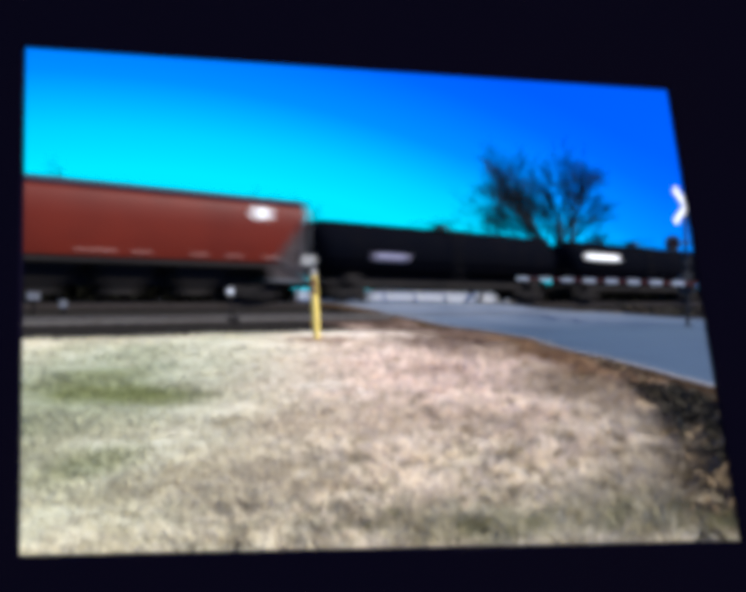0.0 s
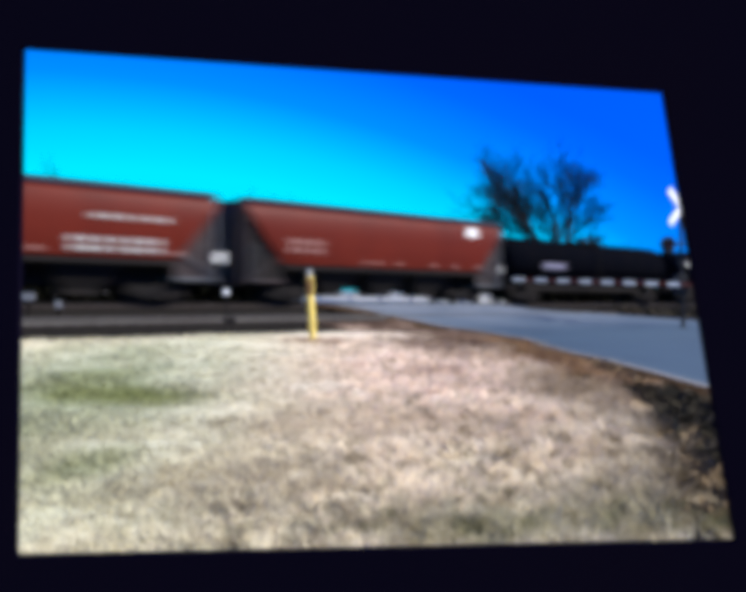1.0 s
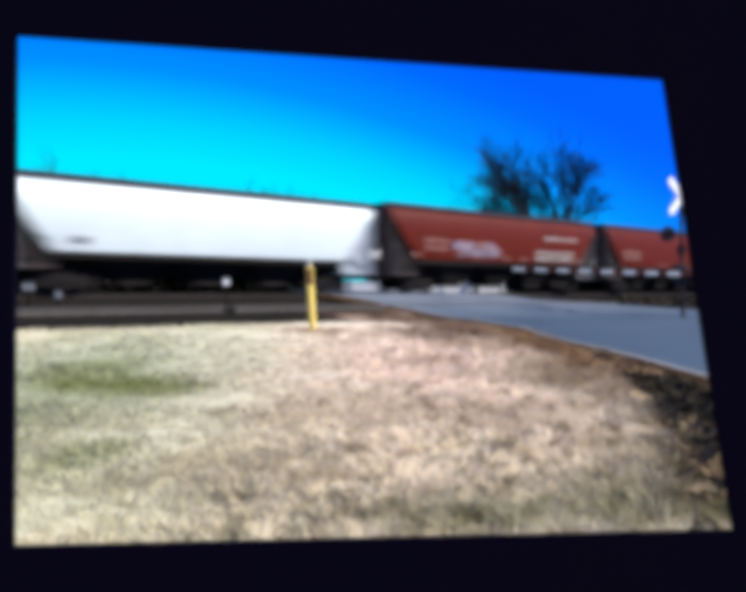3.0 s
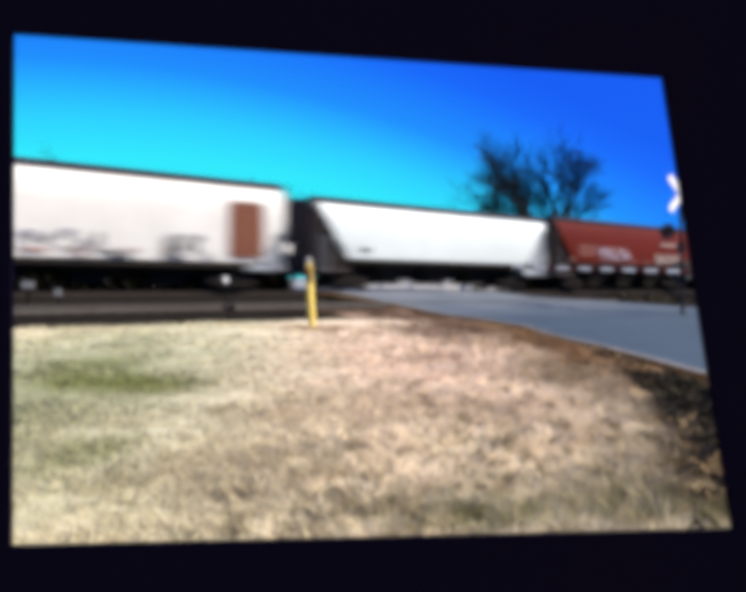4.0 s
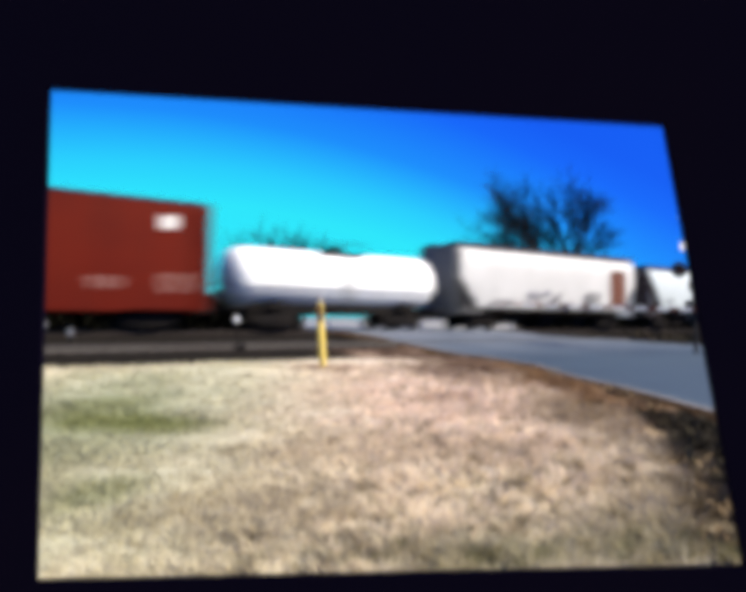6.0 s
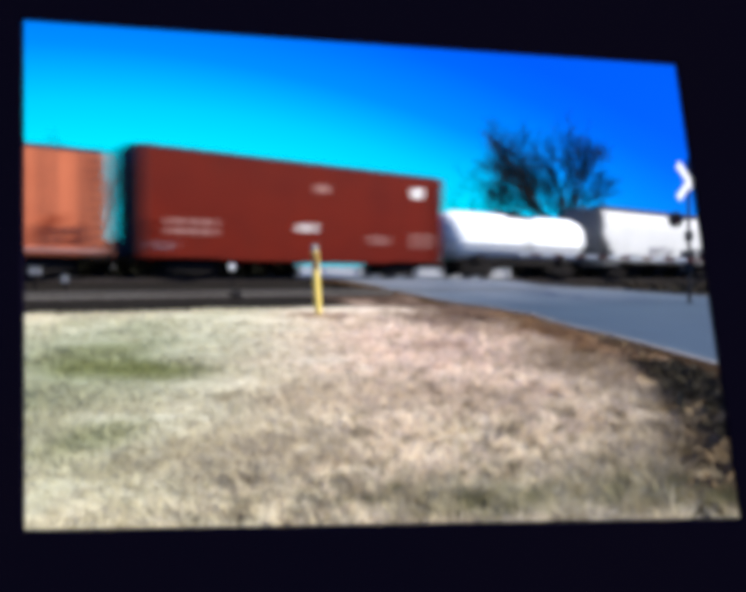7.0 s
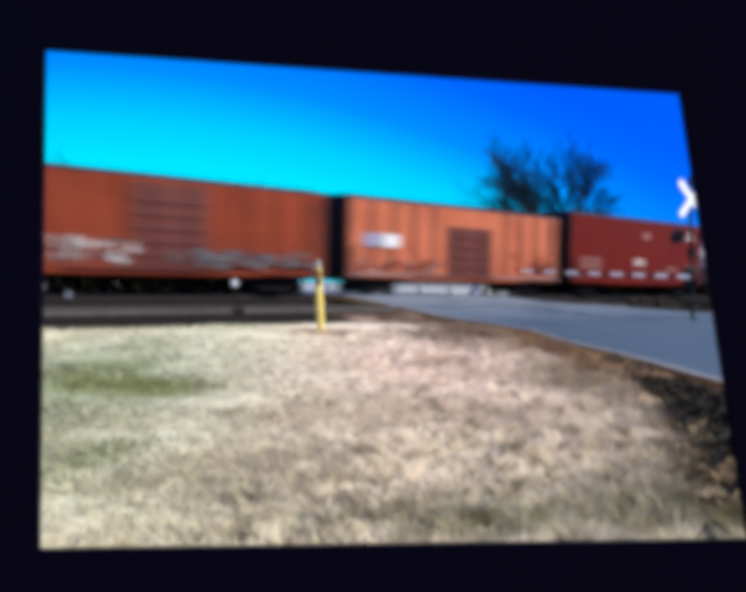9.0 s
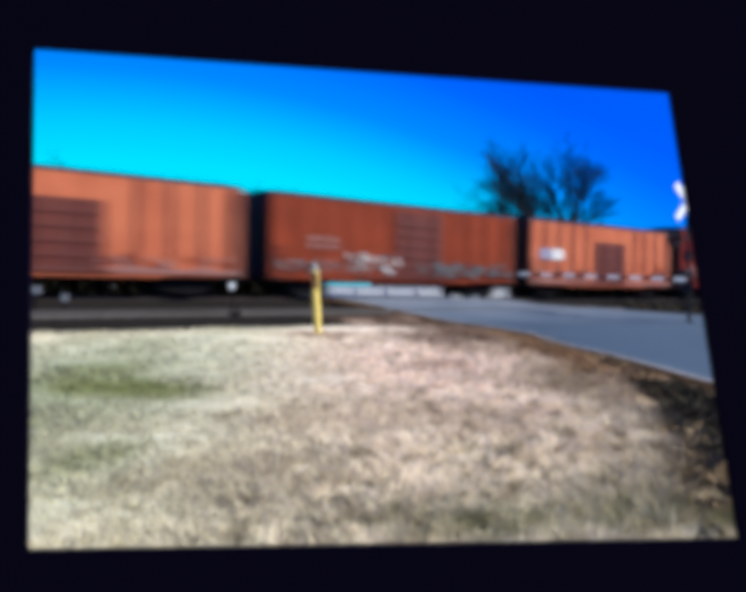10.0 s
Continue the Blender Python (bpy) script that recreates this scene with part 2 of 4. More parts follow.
def ground_material():
    m, n, l, b = material("winter ground", 1.0, 0, 0.0)
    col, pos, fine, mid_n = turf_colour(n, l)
    dot = n.new("ShaderNodeVectorMath")
    dot.operation = "DOT_PRODUCT"
    dot.inputs[1].default_value = TRACK_N
    l.new(pos, dot.inputs[0])
    wig = n.new("ShaderNodeMath")
    wig.operation = "MULTIPLY_ADD"
    l.new(noise_tex(n, l, pos, 0.8, 4), wig.inputs[0])
    wig.inputs[1].default_value = 1.6
    l.new(dot.outputs["Value"], wig.inputs[2])
    stones = noise_tex(n, l, pos, 14, 4)
    grit = ramp(n, l, stones, [(0.3, (0.008, 0.007, 0.0065)), (0.55, (0.016, 0.014, 0.012)), (0.8, (0.042, 0.036, 0.030))])
    inn, outt = n.new("ShaderNodeMapRange"), n.new("ShaderNodeMapRange")
    inn.inputs["From Min"].default_value, inn.inputs["From Max"].default_value = 19.2, 19.9
    outt.inputs["From Min"].default_value, outt.inputs["From Max"].default_value = 40.0, 38.5
    for r in (inn, outt):
        l.new(wig.outputs["Value"], r.inputs["Value"])
    both = n.new("ShaderNodeMath")
    both.operation = "MULTIPLY"
    l.new(inn.outputs["Result"], both.inputs[0])
    l.new(outt.outputs["Result"], both.inputs[1])
    far = n.new("ShaderNodeMapRange")
    far.inputs["From Min"].default_value, far.inputs["From Max"].default_value = 36.0, 40.0
    l.new(wig.outputs["Value"], far.inputs["Value"])
    col = mix(n, l, far.outputs["Result"], col, ramp(n, l, mid_n, [(0.3, (0.17, 0.16, 0.145)), (0.7, (0.25, 0.235, 0.21))]))
    col = mix(n, l, both.outputs["Value"], col, grit)
    soil = ramp(n, l, noise_tex(n, l, pos, 1.3, 5), [(0.35, (0.035, 0.022, 0.016)), (0.55, (0.10, 0.064, 0.045)), (0.75, (0.27, 0.19, 0.14))])
    for centre, radii in (((2.0, 25.4), (2.1, 2.6)), ((-0.2, 25.6), (1.9, 2.0))):
        col = mix(n, l, zone(n, l, pos, centre, radii, 0.4, mid_n), col, soil)
    l.new(mix(n, l, 1.0, col, (0.70, 0.70, 0.70), "MULTIPLY"), b.inputs["Base Color"])
    bump(n, l, b, fine, 0.6, 0.06)
    return m


def grass_material():
    m, n, l, b = material("dry grass blades", 0.9, 0, 0.15)
    col, pos, fine, mid_n = turf_colour(n, l)
    rnd = n.new("ShaderNodeNewGeometry").outputs["Random Per Island"]
    tone = ramp(n, l, rnd, [(0.0, (0.85, 0.83, 0.80)), (0.5, (0.98, 0.97, 0.94)), (1.0, (1.1, 1.08, 1.04))])
    col = mix(n, l, 1.0, col, tone, "MULTIPLY")
    l.new(col, b.inputs["Base Color"])
    glow_through, both = n.new("ShaderNodeBsdfTranslucent"), n.new("ShaderNodeMixShader")
    l.new(col, glow_through.inputs["Color"])
    both.inputs["Fac"].default_value = 0.42
    l.new(b.outputs["BSDF"], both.inputs[1])
    l.new(glow_through.outputs["BSDF"], both.inputs[2])
    l.new(both.outputs["Shader"], n["Material Output"].inputs["Surface"])
    return m


def asphalt_material():
    m, n, l, b = material("grey asphalt", 0.8, 0, 0.3)
    pos = n.new("ShaderNodeNewGeometry").outputs["Position"]
    broad, grit = noise_tex(n, l, pos, 0.3, 4), noise_tex(n, l, pos, 30, 3)
    col = ramp(n, l, broad, [(0.3, (0.017, 0.033, 0.047)), (0.7, (0.027, 0.048, 0.064))])
    col = mix(n, l, ramp(n, l, grit, [(0.45, (0, 0, 0)), (0.8, (0.5, 0.5, 0.5))]), col, (0.022, 0.031, 0.042))
    dot = n.new("ShaderNodeVectorMath")
    dot.operation = "DOT_PRODUCT"
    dot.inputs[1].default_value = TRACK_N
    l.new(pos, dot.inputs[0])
    old = n.new("ShaderNodeMapRange")
    old.inputs["From Min"].default_value, old.inputs["From Max"].default_value = 16.0, 24.0
    l.new(dot.outputs["Value"], old.inputs["Value"])
    col = mix(n, l, old.outputs["Result"], col, ramp(n, l, noise_tex(n, l, pos, 0.5, 4), [(0.3, (0.062, 0.074, 0.090)), (0.7, (0.115, 0.124, 0.138))]))
    cracks = noise_tex(n, l, pos, 1.1, 5, (0.4, 1.6, 1))
    col = mix(n, l, ramp(n, l, cracks, [(0.62, (0, 0, 0)), (0.75, (0.6, 0.6, 0.6))]), col, (0.022, 0.031, 0.042))
    l.new(col, b.inputs["Base Color"])
    bump(n, l, b, grit, 0.3, 0.01)
    return m


GROUND, GRASS, ASPHALT = ground_material(), grass_material(), asphalt_material()
RED = worn_paint("faded red hopper paint", (0.106, 0.0128, 0.0062), (0.083, 0.010, 0.0055), (0.040, 0.009, 0.006), 0.5, spec=0.06)
WHITE = worn_paint("white car paint", (1.0, 1.0, 0.98), (0.95, 0.95, 0.93), (0.50, 0.47, 0.43), 0.45, streaks=0.2)
COOLWHITE = worn_paint("cool white car paint", (0.58, 0.64, 0.65), (0.53, 0.59, 0.60), (0.36, 0.38, 0.38), 0.45, streaks=0.25)
GREYWHITE = worn_paint("dusty grey car paint", (0.56, 0.555, 0.54), (0.62, 0.615, 0.60), (0.28, 0.26, 0.23), 0.55, streaks=0.4)
BLACK = worn_paint("black tank paint", (0.0022, 0.0026, 0.0045), (0.003, 0.0032, 0.0048), (0.007, 0.006, 0.006), 0.7, spec=0.0)
MAROON = worn_paint("dark red boxcar paint", (0.112, 0.0085, 0.0025), (0.092, 0.0068, 0.0025), (0.05, 0.010, 0.006), 0.5, spec=0.06)
ORANGE = worn_paint("sun-bleached orange boxcar paint", (0.46, 0.132, 0.062), (0.35, 0.088, 0.041), (0.15, 0.040, 0.022), 0.6, streaks=0.85, spec=0.06)
RUST = worn_paint("rusty red-brown boxcar paint", (0.21, 0.036, 0.013), (0.14, 0.024, 0.010), (0.06, 0.017, 0.010), 0.65, streaks=0.85, spec=0.06)
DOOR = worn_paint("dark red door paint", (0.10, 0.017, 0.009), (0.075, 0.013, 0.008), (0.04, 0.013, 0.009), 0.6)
PATCH = worn_paint("rust-brown patch paint", (0.135, 0.043, 0.022), (0.115, 0.036, 0.02), (0.07, 0.028, 0.018), 0.7)
# Grime plus the shade under the cars, both in one near-black colour.
GRIME_SHADE = worn_paint("grimy running gear darkened for shade", (0.013, 0.012, 0.012), (0.018, 0.016, 0.015), (0.032, 0.025, 0.020), 0.85, spec=0.02)
# Shade on the cars' ends is put into this colour.
ENDDARK = worn_paint("car end paint darkened for shade", (0.035, 0.022, 0.022), (0.028, 0.02, 0.02), (0.02, 0.017, 0.016), 0.75)
GREYEND = worn_paint("dull grey end frame paint", (0.08, 0.08, 0.088), (0.06, 0.062, 0.068), (0.03, 0.028, 0.026), 0.7)
ROOF = worn_paint("weathered galvanised roof", (0.022, 0.021, 0.034), (0.018, 0.017, 0.028), (0.012, 0.011, 0.014), 0.8)
STEEL = worn_paint("worn rail steel", (0.032, 0.025, 0.021), (0.038, 0.03, 0.026), (0.02, 0.013, 0.009), 0.6, 0.1, spec=0.1)
# Lighter than the other rails: their shine is put into the colour.
BRIGHT_STEEL = worn_paint("siding rail with painted shine", (0.10, 0.09, 0.08), (0.08, 0.07, 0.062), (0.05, 0.04, 0.03), 0.55, 0.1, spec=0.1)
TIMBER = worn_paint("creosoted timber", (0.014, 0.011, 0.009), (0.020, 0.016, 0.014), (0.009, 0.007, 0.006), 0.9, spec=0.05)
MARK = worn_paint("white marking paint", (0.78, 0.77, 0.74), (0.7, 0.69, 0.66), (0.45, 0.42, 0.4), 0.5, streaks=0.2)
PALE = worn_paint("pale faded marking paint", (0.28, 0.145, 0.12), (0.23, 0.11, 0.095), (0.14, 0.05, 0.04), 0.6)
LAVENDER = worn_paint("pale lavender spray paint", (0.26, 0.25, 0.34), (0.20, 0.19, 0.27), (0.12, 0.08, 0.10), 0.6)
SPRAY = worn_paint("blue-grey spray paint", (0.15, 0.15, 0.20), (0.12, 0.12, 0.16), (0.08, 0.065, 0.07), 0.6)
SPRAYDARK = worn_paint("dark grey spray paint", (0.075, 0.075, 0.08), (0.10, 0.10, 0.10), (0.05, 0.045, 0.04), 0.6)
# Sunlight on the hoppers' forward ends, put into the paint.
SUNLIT_END = worn_paint("sunlit grey end frame paint", (0.32, 0.35, 0.39), (0.26, 0.29, 0.32), (0.14, 0.14, 0.15), 0.6)
VERGE = worn_paint("brown verge earth", (0.085, 0.05, 0.025), (0.06, 0.035, 0.017), (0.03, 0.018, 0.010), 1.0, grain=9.0, spec=0.0)
REFLECTIVE = worn_paint("dusty white reflective tape", (0.42, 0.40, 0.38), (0.34, 0.32, 0.30), (0.2, 0.17, 0.15), 0.6)
# Grey hopper's shaded rear end, shade in the colour; stains use it too.
GREYDARK = worn_paint("dark grey for shaded ends and stains", (0.13, 0.13, 0.13), (0.10, 0.10, 0.10), (0.05, 0.045, 0.04), 0.7)
YELLOW = worn_paint("yellow marker paint", (1.0, 0.75, 0.16), (0.97, 0.72, 0.20), (0.7, 0.50, 0.20), 0.5, streaks=0.25)
GATE_RED = worn_paint("dull red gate paint", (0.10, 0.010, 0.008), (0.08, 0.008, 0.007), (0.04, 0.01, 0.008), 0.6)
LAMPBLACK = worn_paint("matt black lamp housing", (0.012, 0.012, 0.013), (0.016, 0.016, 0.017), (0.03, 0.028, 0.026), 0.6)
ALU = worn_paint("grey aluminium mast", (0.38, 0.39, 0.40), (0.33, 0.34, 0.35), (0.2, 0.19, 0.18), 0.4, 0.6)
# Near black, so the view under the cars stays dark.
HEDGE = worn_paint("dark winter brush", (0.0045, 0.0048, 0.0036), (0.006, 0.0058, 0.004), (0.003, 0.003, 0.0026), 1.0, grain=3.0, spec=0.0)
WEEDS = worn_paint("dead dark weeds", (0.055, 0.042, 0.028), (0.036, 0.032, 0.020), (0.016, 0.012, 0.009), 0.95, grain=3.0, spec=0.05)
BROWN_WEEDS = worn_paint("brown dead weeds", (0.24, 0.16, 0.085), (0.17, 0.12, 0.065), (0.08, 0.06, 0.035), 0.95, grain=3.0, spec=0.05)
BARK = worn_paint("grey-brown bark", (0.018, 0.019, 0.024), (0.026, 0.026, 0.030), (0.010, 0.010, 0.012), 0.95, spec=0.05)
PALE_WALL = worn_paint("whitewashed concrete", (0.78, 0.76, 0.72), (0.66, 0.64, 0.60), (0.38, 0.36, 0.33), 0.8, streaks=0.3)
CONCRETE = worn_paint("weathered concrete", (0.34, 0.325, 0.30), (0.28, 0.265, 0.24), (0.18, 0.165, 0.15), 0.9)
# The unlit dark around the screen, put into a near-black colour.
VOID = worn_paint("matt black screen surround", (0.0028, 0.0024, 0.0075), (0.0034, 0.0025, 0.0070), (0.0044, 0.0030, 0.0068), 1.0, spec=0.0)
LENS, ln_n, ln_l, ln_b = material("dark red signal lens", 0.25)
ln_b.inputs["Base Color"].default_value = (0.10, 0.004, 0.004, 1)


# ---- mesh helpers ----
def to_mesh(name, bm, mat):
    me = bpy.data.meshes.new(name)
    bmesh.ops.recalc_face_normals(bm, faces=bm.faces)
    bm.to_mesh(me)
    bm.free()
    me.materials.append(mat)
    return me


def part(name, bm, mat, parent=None, label=""):
    """One mesh object under a thing or under a part; bm is a bmesh or a finished mesh."""
    me = bm if isinstance(bm, bpy.types.Mesh) else to_mesh(name, bm, mat)
    ob = new(name, me)
    ob.parent = parent
    return tagged(ob, label) if label else ob


def box(bm, x0, x1, y0, y1, z0, z1, bevel=0.0):
    r = bmesh.ops.create_cube(bm, size=1.0, matrix=Matrix.Translation(((x0 + x1) / 2, (y0 + y1) / 2, (z0 + z1) / 2)) @ Matrix.Diagonal((x1 - x0, y1 - y0, z1 - z0, 1)))
    if bevel:
        edges = {e for v in r["verts"] for e in v.link_edges}
        bmesh.ops.bevel(bm, geom=list(edges), offset=bevel, segments=2, profile=0.5, affect="EDGES")
    return bm


def rod(bm, a, b, r0, r1=None, seg=10):
    """A tapered round bar from a to b."""
    a, b = Vector(a), Vector(b)
    turn = (b - a).to_track_quat("Z", "Y").to_matrix().to_4x4()
    bmesh.ops.create_cone(bm, cap_ends=True, segments=seg, radius1=r0, radius2=r0 if r1 is None else r1, depth=(b - a).length, matrix=Matrix.Translation((a + b) / 2) @ turn)
    return bm


def slab(bm, outline, y0, y1):
    """A plate with that outline in x and z, from y0 to y1."""
    front = [bm.verts.new((x, y0, z)) for x, z in outline]
    back = [bm.verts.new((x, y1, z)) for x, z in outline]
    bm.faces.new(front)
    bm.faces.new(back[::-1])
    for i in range(len(outline)):
        j = (i + 1) % len(outline)
        bm.faces.new((front[j], front[i], back[i], back[j]))
    return bm


def loft(bm, rings, caps=True):
    rows = [[bm.verts.new(p) for p in ring] for ring in rings]
    k = len(rings[0])
    for a, b in zip(rows, rows[1:]):
        for i in range(k):
            j = (i + 1) % k
            bm.faces.new((a[i], a[j], b[j], b[i]))
    if caps:
        bm.faces.new(rows[0][::-1])
        bm.faces.new(rows[-1])
    return bm


def smooth(ob, angle=35):
    for p in ob.data.polygons:
        p.use_smooth = True
    ob.data.set_sharp_from_angle(angle=radians(angle))
    return ob


# ---- ground, road, railway ----
def spaced(*stretches):
    return np.unique(np.concatenate([np.linspace(a, b, n) for a, b, n in stretches]))


def build_ground():
    xs = spaced((-3000, -200, 6), (-200, -24, 14), (-24, 24, 121), (24, 80, 57), (80, 200, 8), (200, 3000, 6))
    ys = spaced((-1500, -30, 5), (-30, 2, 10), (2, 44, 141), (44, 80, 61), (80, 200, 10), (200, 3500, 8))
    gx, gy = np.meshgrid(xs, ys)
    gz = ground_height(gx, gy)
    near = (1 - step(20, 40, np.hypot(gx, gy - 12)))
    lumps = np.array([noise.noise(Vector((x * 0.7, y * 0.7, 0))) * 0.05 + noise.noise(Vector((x * 2.6, y * 2.6, 5))) * 0.018 for x, y in zip(gx.ravel(), gy.ravel())]).reshape(gx.shape)
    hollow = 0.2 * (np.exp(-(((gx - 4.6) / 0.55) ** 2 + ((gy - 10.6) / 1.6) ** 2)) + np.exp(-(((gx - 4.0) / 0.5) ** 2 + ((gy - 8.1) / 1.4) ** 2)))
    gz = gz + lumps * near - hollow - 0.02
    w = len(xs)
    verts = np.stack([gx, gy, gz], -1).reshape(-1, 3).tolist()
    faces = [(r * w + c, r * w + c + 1, (r + 1) * w + c + 1, (r + 1) * w + c) for r in range(len(ys) - 1) for c in range(w - 1)]
    me = bpy.data.meshes.new("ground")
    me.from_pydata(verts, [], faces)
    me.materials.append(GROUND)
    for p in me.polygons:
        p.use_smooth = True
    return tagged(new("ground", me), "dry winter grass ground with a dark gravel railway bed", "ground", kind="structure")


ROAD_LEFT = [(5.6, -6), (5.5, 6), (5.4, 15), (4.75, 21.8), (3.45, 24.4), (0.85, 27.8), (-0.9, 30.8), (-3.7, 39), (-9, 58), (-30, 118)]
ROAD_RIGHT = [(14, -6), (15, 8), (17, 18), (20, 29), (17.5, 36.2), (12, 35.8), (8.2, 35.6), (5.0, 43), (-1, 62), (-18, 118)]


def build_road():
    bm = bmesh.new()
    rows, cross = [], 10
    for k in range(len(ROAD_LEFT) - 1):
        for f in np.linspace(0, 1, 7)[: None if k == len(ROAD_LEFT) - 2 else -1]:
            a = Vector(ROAD_LEFT[k]).lerp(Vector(ROAD_LEFT[k + 1]), f)
            b = Vector(ROAD_RIGHT[k]).lerp(Vector(ROAD_RIGHT[k + 1]), f)
            a.x += 0.12 * noise.noise(Vector((a.x, a.y * 0.8, 3)))
            row = []
            for c in range(cross + 1):
                p = a.lerp(b, c / cross)
                row.append((p.x, p.y, float(road_height(p.x, p.y)) + 0.01))
            rows.append(row)
    up = [[bm.verts.new(p) for p in r] for r in rows]
    dn = [[bm.verts.new((p[0], p[1], p[2] - 0.25)) for p in r] for r in rows]
    for i in range(len(rows) - 1):
        for c in range(cross):
            bm.faces.new((up[i][c], up[i][c + 1], up[i + 1][c + 1], up[i + 1][c]))
        for c in (0, cross):
            bm.faces.new((up[i][c], up[i + 1][c], dn[i + 1][c], dn[i][c]))
    edge = bmesh.new()
    line = []
    for r in rows[:44]:
        a, b = Vector(r[0]), Vector(r[1])
        d = (b - a).normalized()
        line.append([edge.verts.new(a + d * w + Vector((0, 0, z))) for w, z in ((-0.45, -0.16), (-0.05, 0.012), (0.05, 0.012), (0.06, -0.1))])
    for p, q in zip(line, line[1:]):
        for i in range(1, 3):
            edge.faces.new((p[i], p[i + 1], q[i + 1], q[i]))
    verge = bmesh.new()
    bank = [[verge.verts.new(v.co) for v in p[:2]] for p in line]
    for p, q in zip(bank, bank[1:]):
        verge.faces.new((p[0], p[1], q[1], q[0]))
    tagged(part("verge", verge, VERGE), "brown earth bank along the road", "verge", kind="structure")
    tagged(part("road_edge", edge, CONCRETE), "pale worn concrete edge along the asphalt road", "road edge", kind="structure")
    return tagged(part("road", bm, ASPHALT), "grey worn asphalt road rising over a level crossing", "road", kind="structure")


def build_track(name, across, top, s0, s1, first, last, steel):
    """Two rails on timber sleepers."""
    thing = new(name)
    thing.matrix_world = Matrix.Translation(on_track(0, across, top - 0.60)) @ pose(0, 0, 0, 0, 0, TURN)
    profile = [(-0.07, 0.43), (0.07, 0.43), (0.07, 0.45), (0.012, 0.47), (0.012, 0.56), (0.036, 0.57), (0.036, 0.60), (-0.036, 0.60), (-0.036, 0.57), (-0.012, 0.56), (-0.012, 0.47), (-0.07, 0.45)]
    bm = loft(bmesh.new(), [[(x, y, z) for y, z in profile] for x in (s0, s1)])
    me = to_mesh("rail", bm, steel)
    for y in (-0.75, 0.75):
        r = part("rail", me, steel, thing)
        r.location = (0, y, 0)
    tie = to_mesh("sleeper", box(bmesh.new(), -0.11, 0.11, -1.3, 1.3, 0.28, 0.435, 0.012), TIMBER)
    s = first
    while s < last:
        r = part("sleeper", tie, TIMBER, thing)
        r.location = (s + random.uniform(-0.03, 0.03), random.uniform(-0.05, 0.05), random.uniform(-0.012, 0.004))
        r.rotation_euler = (0, 0, random.uniform(-0.02, 0.02))
        s += 0.56
    return tagged(thing, "steel rails on dark timber sleepers in gravel", "railway track", kind="structure")


def build_grass():
    """Tufts of dry blades over the near turf."""
    rng = np.random.default_rng(7)
    count = 46000
    y = 3.2 + 17.5 * rng.random(count) ** 1.7
    x = (rng.random(count) * 2 - 1) * (0.62 * y + 0.4)
    wide_x, wide_y = rng.uniform(-22, 5, 16000), rng.uniform(-9, 19, 16000)
    x, y = np.concatenate([x, wide_x]), np.concatenate([y, wide_y])
    count = len(x)
    u = -0.6198 * x + 0.7848 * y
    keep = (u < 18.8) & (np.hypot(x, y - 0.2) > 0.7) & (x < 5.1 - 0.5 * rng.random(count)) & ~((((x - 4.6) / 0.62) ** 2 + ((y - 10.6) / 1.8) ** 2) < 1) & ~((((x - 3.98) / 0.52) ** 2 + ((y - 8.1) / 1.6) ** 2) < 1)
    tuft = np.array([noise.noise(Vector((a * 4.2, b * 2.6, 3))) for a, b in zip(x, y)])
    keep &= ~((x > -0.8) & (tuft < -0.12) & (rng.random(count) < 0.85)) & ~((x < -0.5 - 1.5 * rng.random(count)) & (rng.random(count) < 0.5))
    lawn_edge = np.interp(y, [3.0, 4.84, 5.8, 7.5, 11.5, 18.0], [1.6, 2.0, 2.47, 3.15, 3.93, 4.9]) + 0.25 * tuft
    keep &= (x < lawn_edge) | (rng.random(count) < 0.12) | ((y < 4.7) & (tuft > 0.0))
    x, y = x[keep], y[keep]
    blades = 6
    bx, by = np.repeat(x, blades), np.repeat(y, blades)
    n = len(bx)
    bx, by = bx + rng.normal(0, 0.035, n), by + rng.normal(0, 0.035, n)
    bz = ground_height(bx, by) - 0.05
    clump = np.array([noise.noise(Vector((a * 1.3, b * 1.3, 9))) for a, b in zip(x, y)])
    tall = np.repeat(np.clip(0.125 + 0.09 * clump, 0.105, 0.24) * (0.75 + 0.3 * step(-1.5, 1.5, x)) * (1 + 1.0 * np.clip(tuft[keep], -0.3, 0.35) * step(-1.0, 0.5, x)), blades) * rng.uniform(0.6, 1.25, n)
    turn = rng.uniform(0, 2 * np.pi, n)
    wide = rng.uniform(0.007, 0.014, n) * (1 + np.clip(by, 0, 20) * 0.05)
    lean = rng.uniform(0.3, 1.4, n) * tall
    side = np.stack([np.cos(turn), np.sin(turn), 0 * turn], -1) * wide[:, None]
    root = np.stack([bx, by, bz], -1)
    way = np.repeat(rng.uniform(0, 2 * np.pi, len(x)), blades) + rng.normal(0, 0.7, n)
    tip = root + np.stack([np.cos(way) * lean, np.sin(way) * lean, tall], -1)
    verts = np.stack([root - side, root + side, tip], 1).reshape(-1, 3)
    faces = np.arange(3 * n).reshape(-1, 3)
    me = bpy.data.meshes.new("dry_grass")
    me.from_pydata(verts.tolist(), [], faces.tolist())
    me.materials.append(GRASS)
    return tagged(new("dry_grass", me), "straw-coloured dry grass tufts with green patches", "grass", kind="stuff")


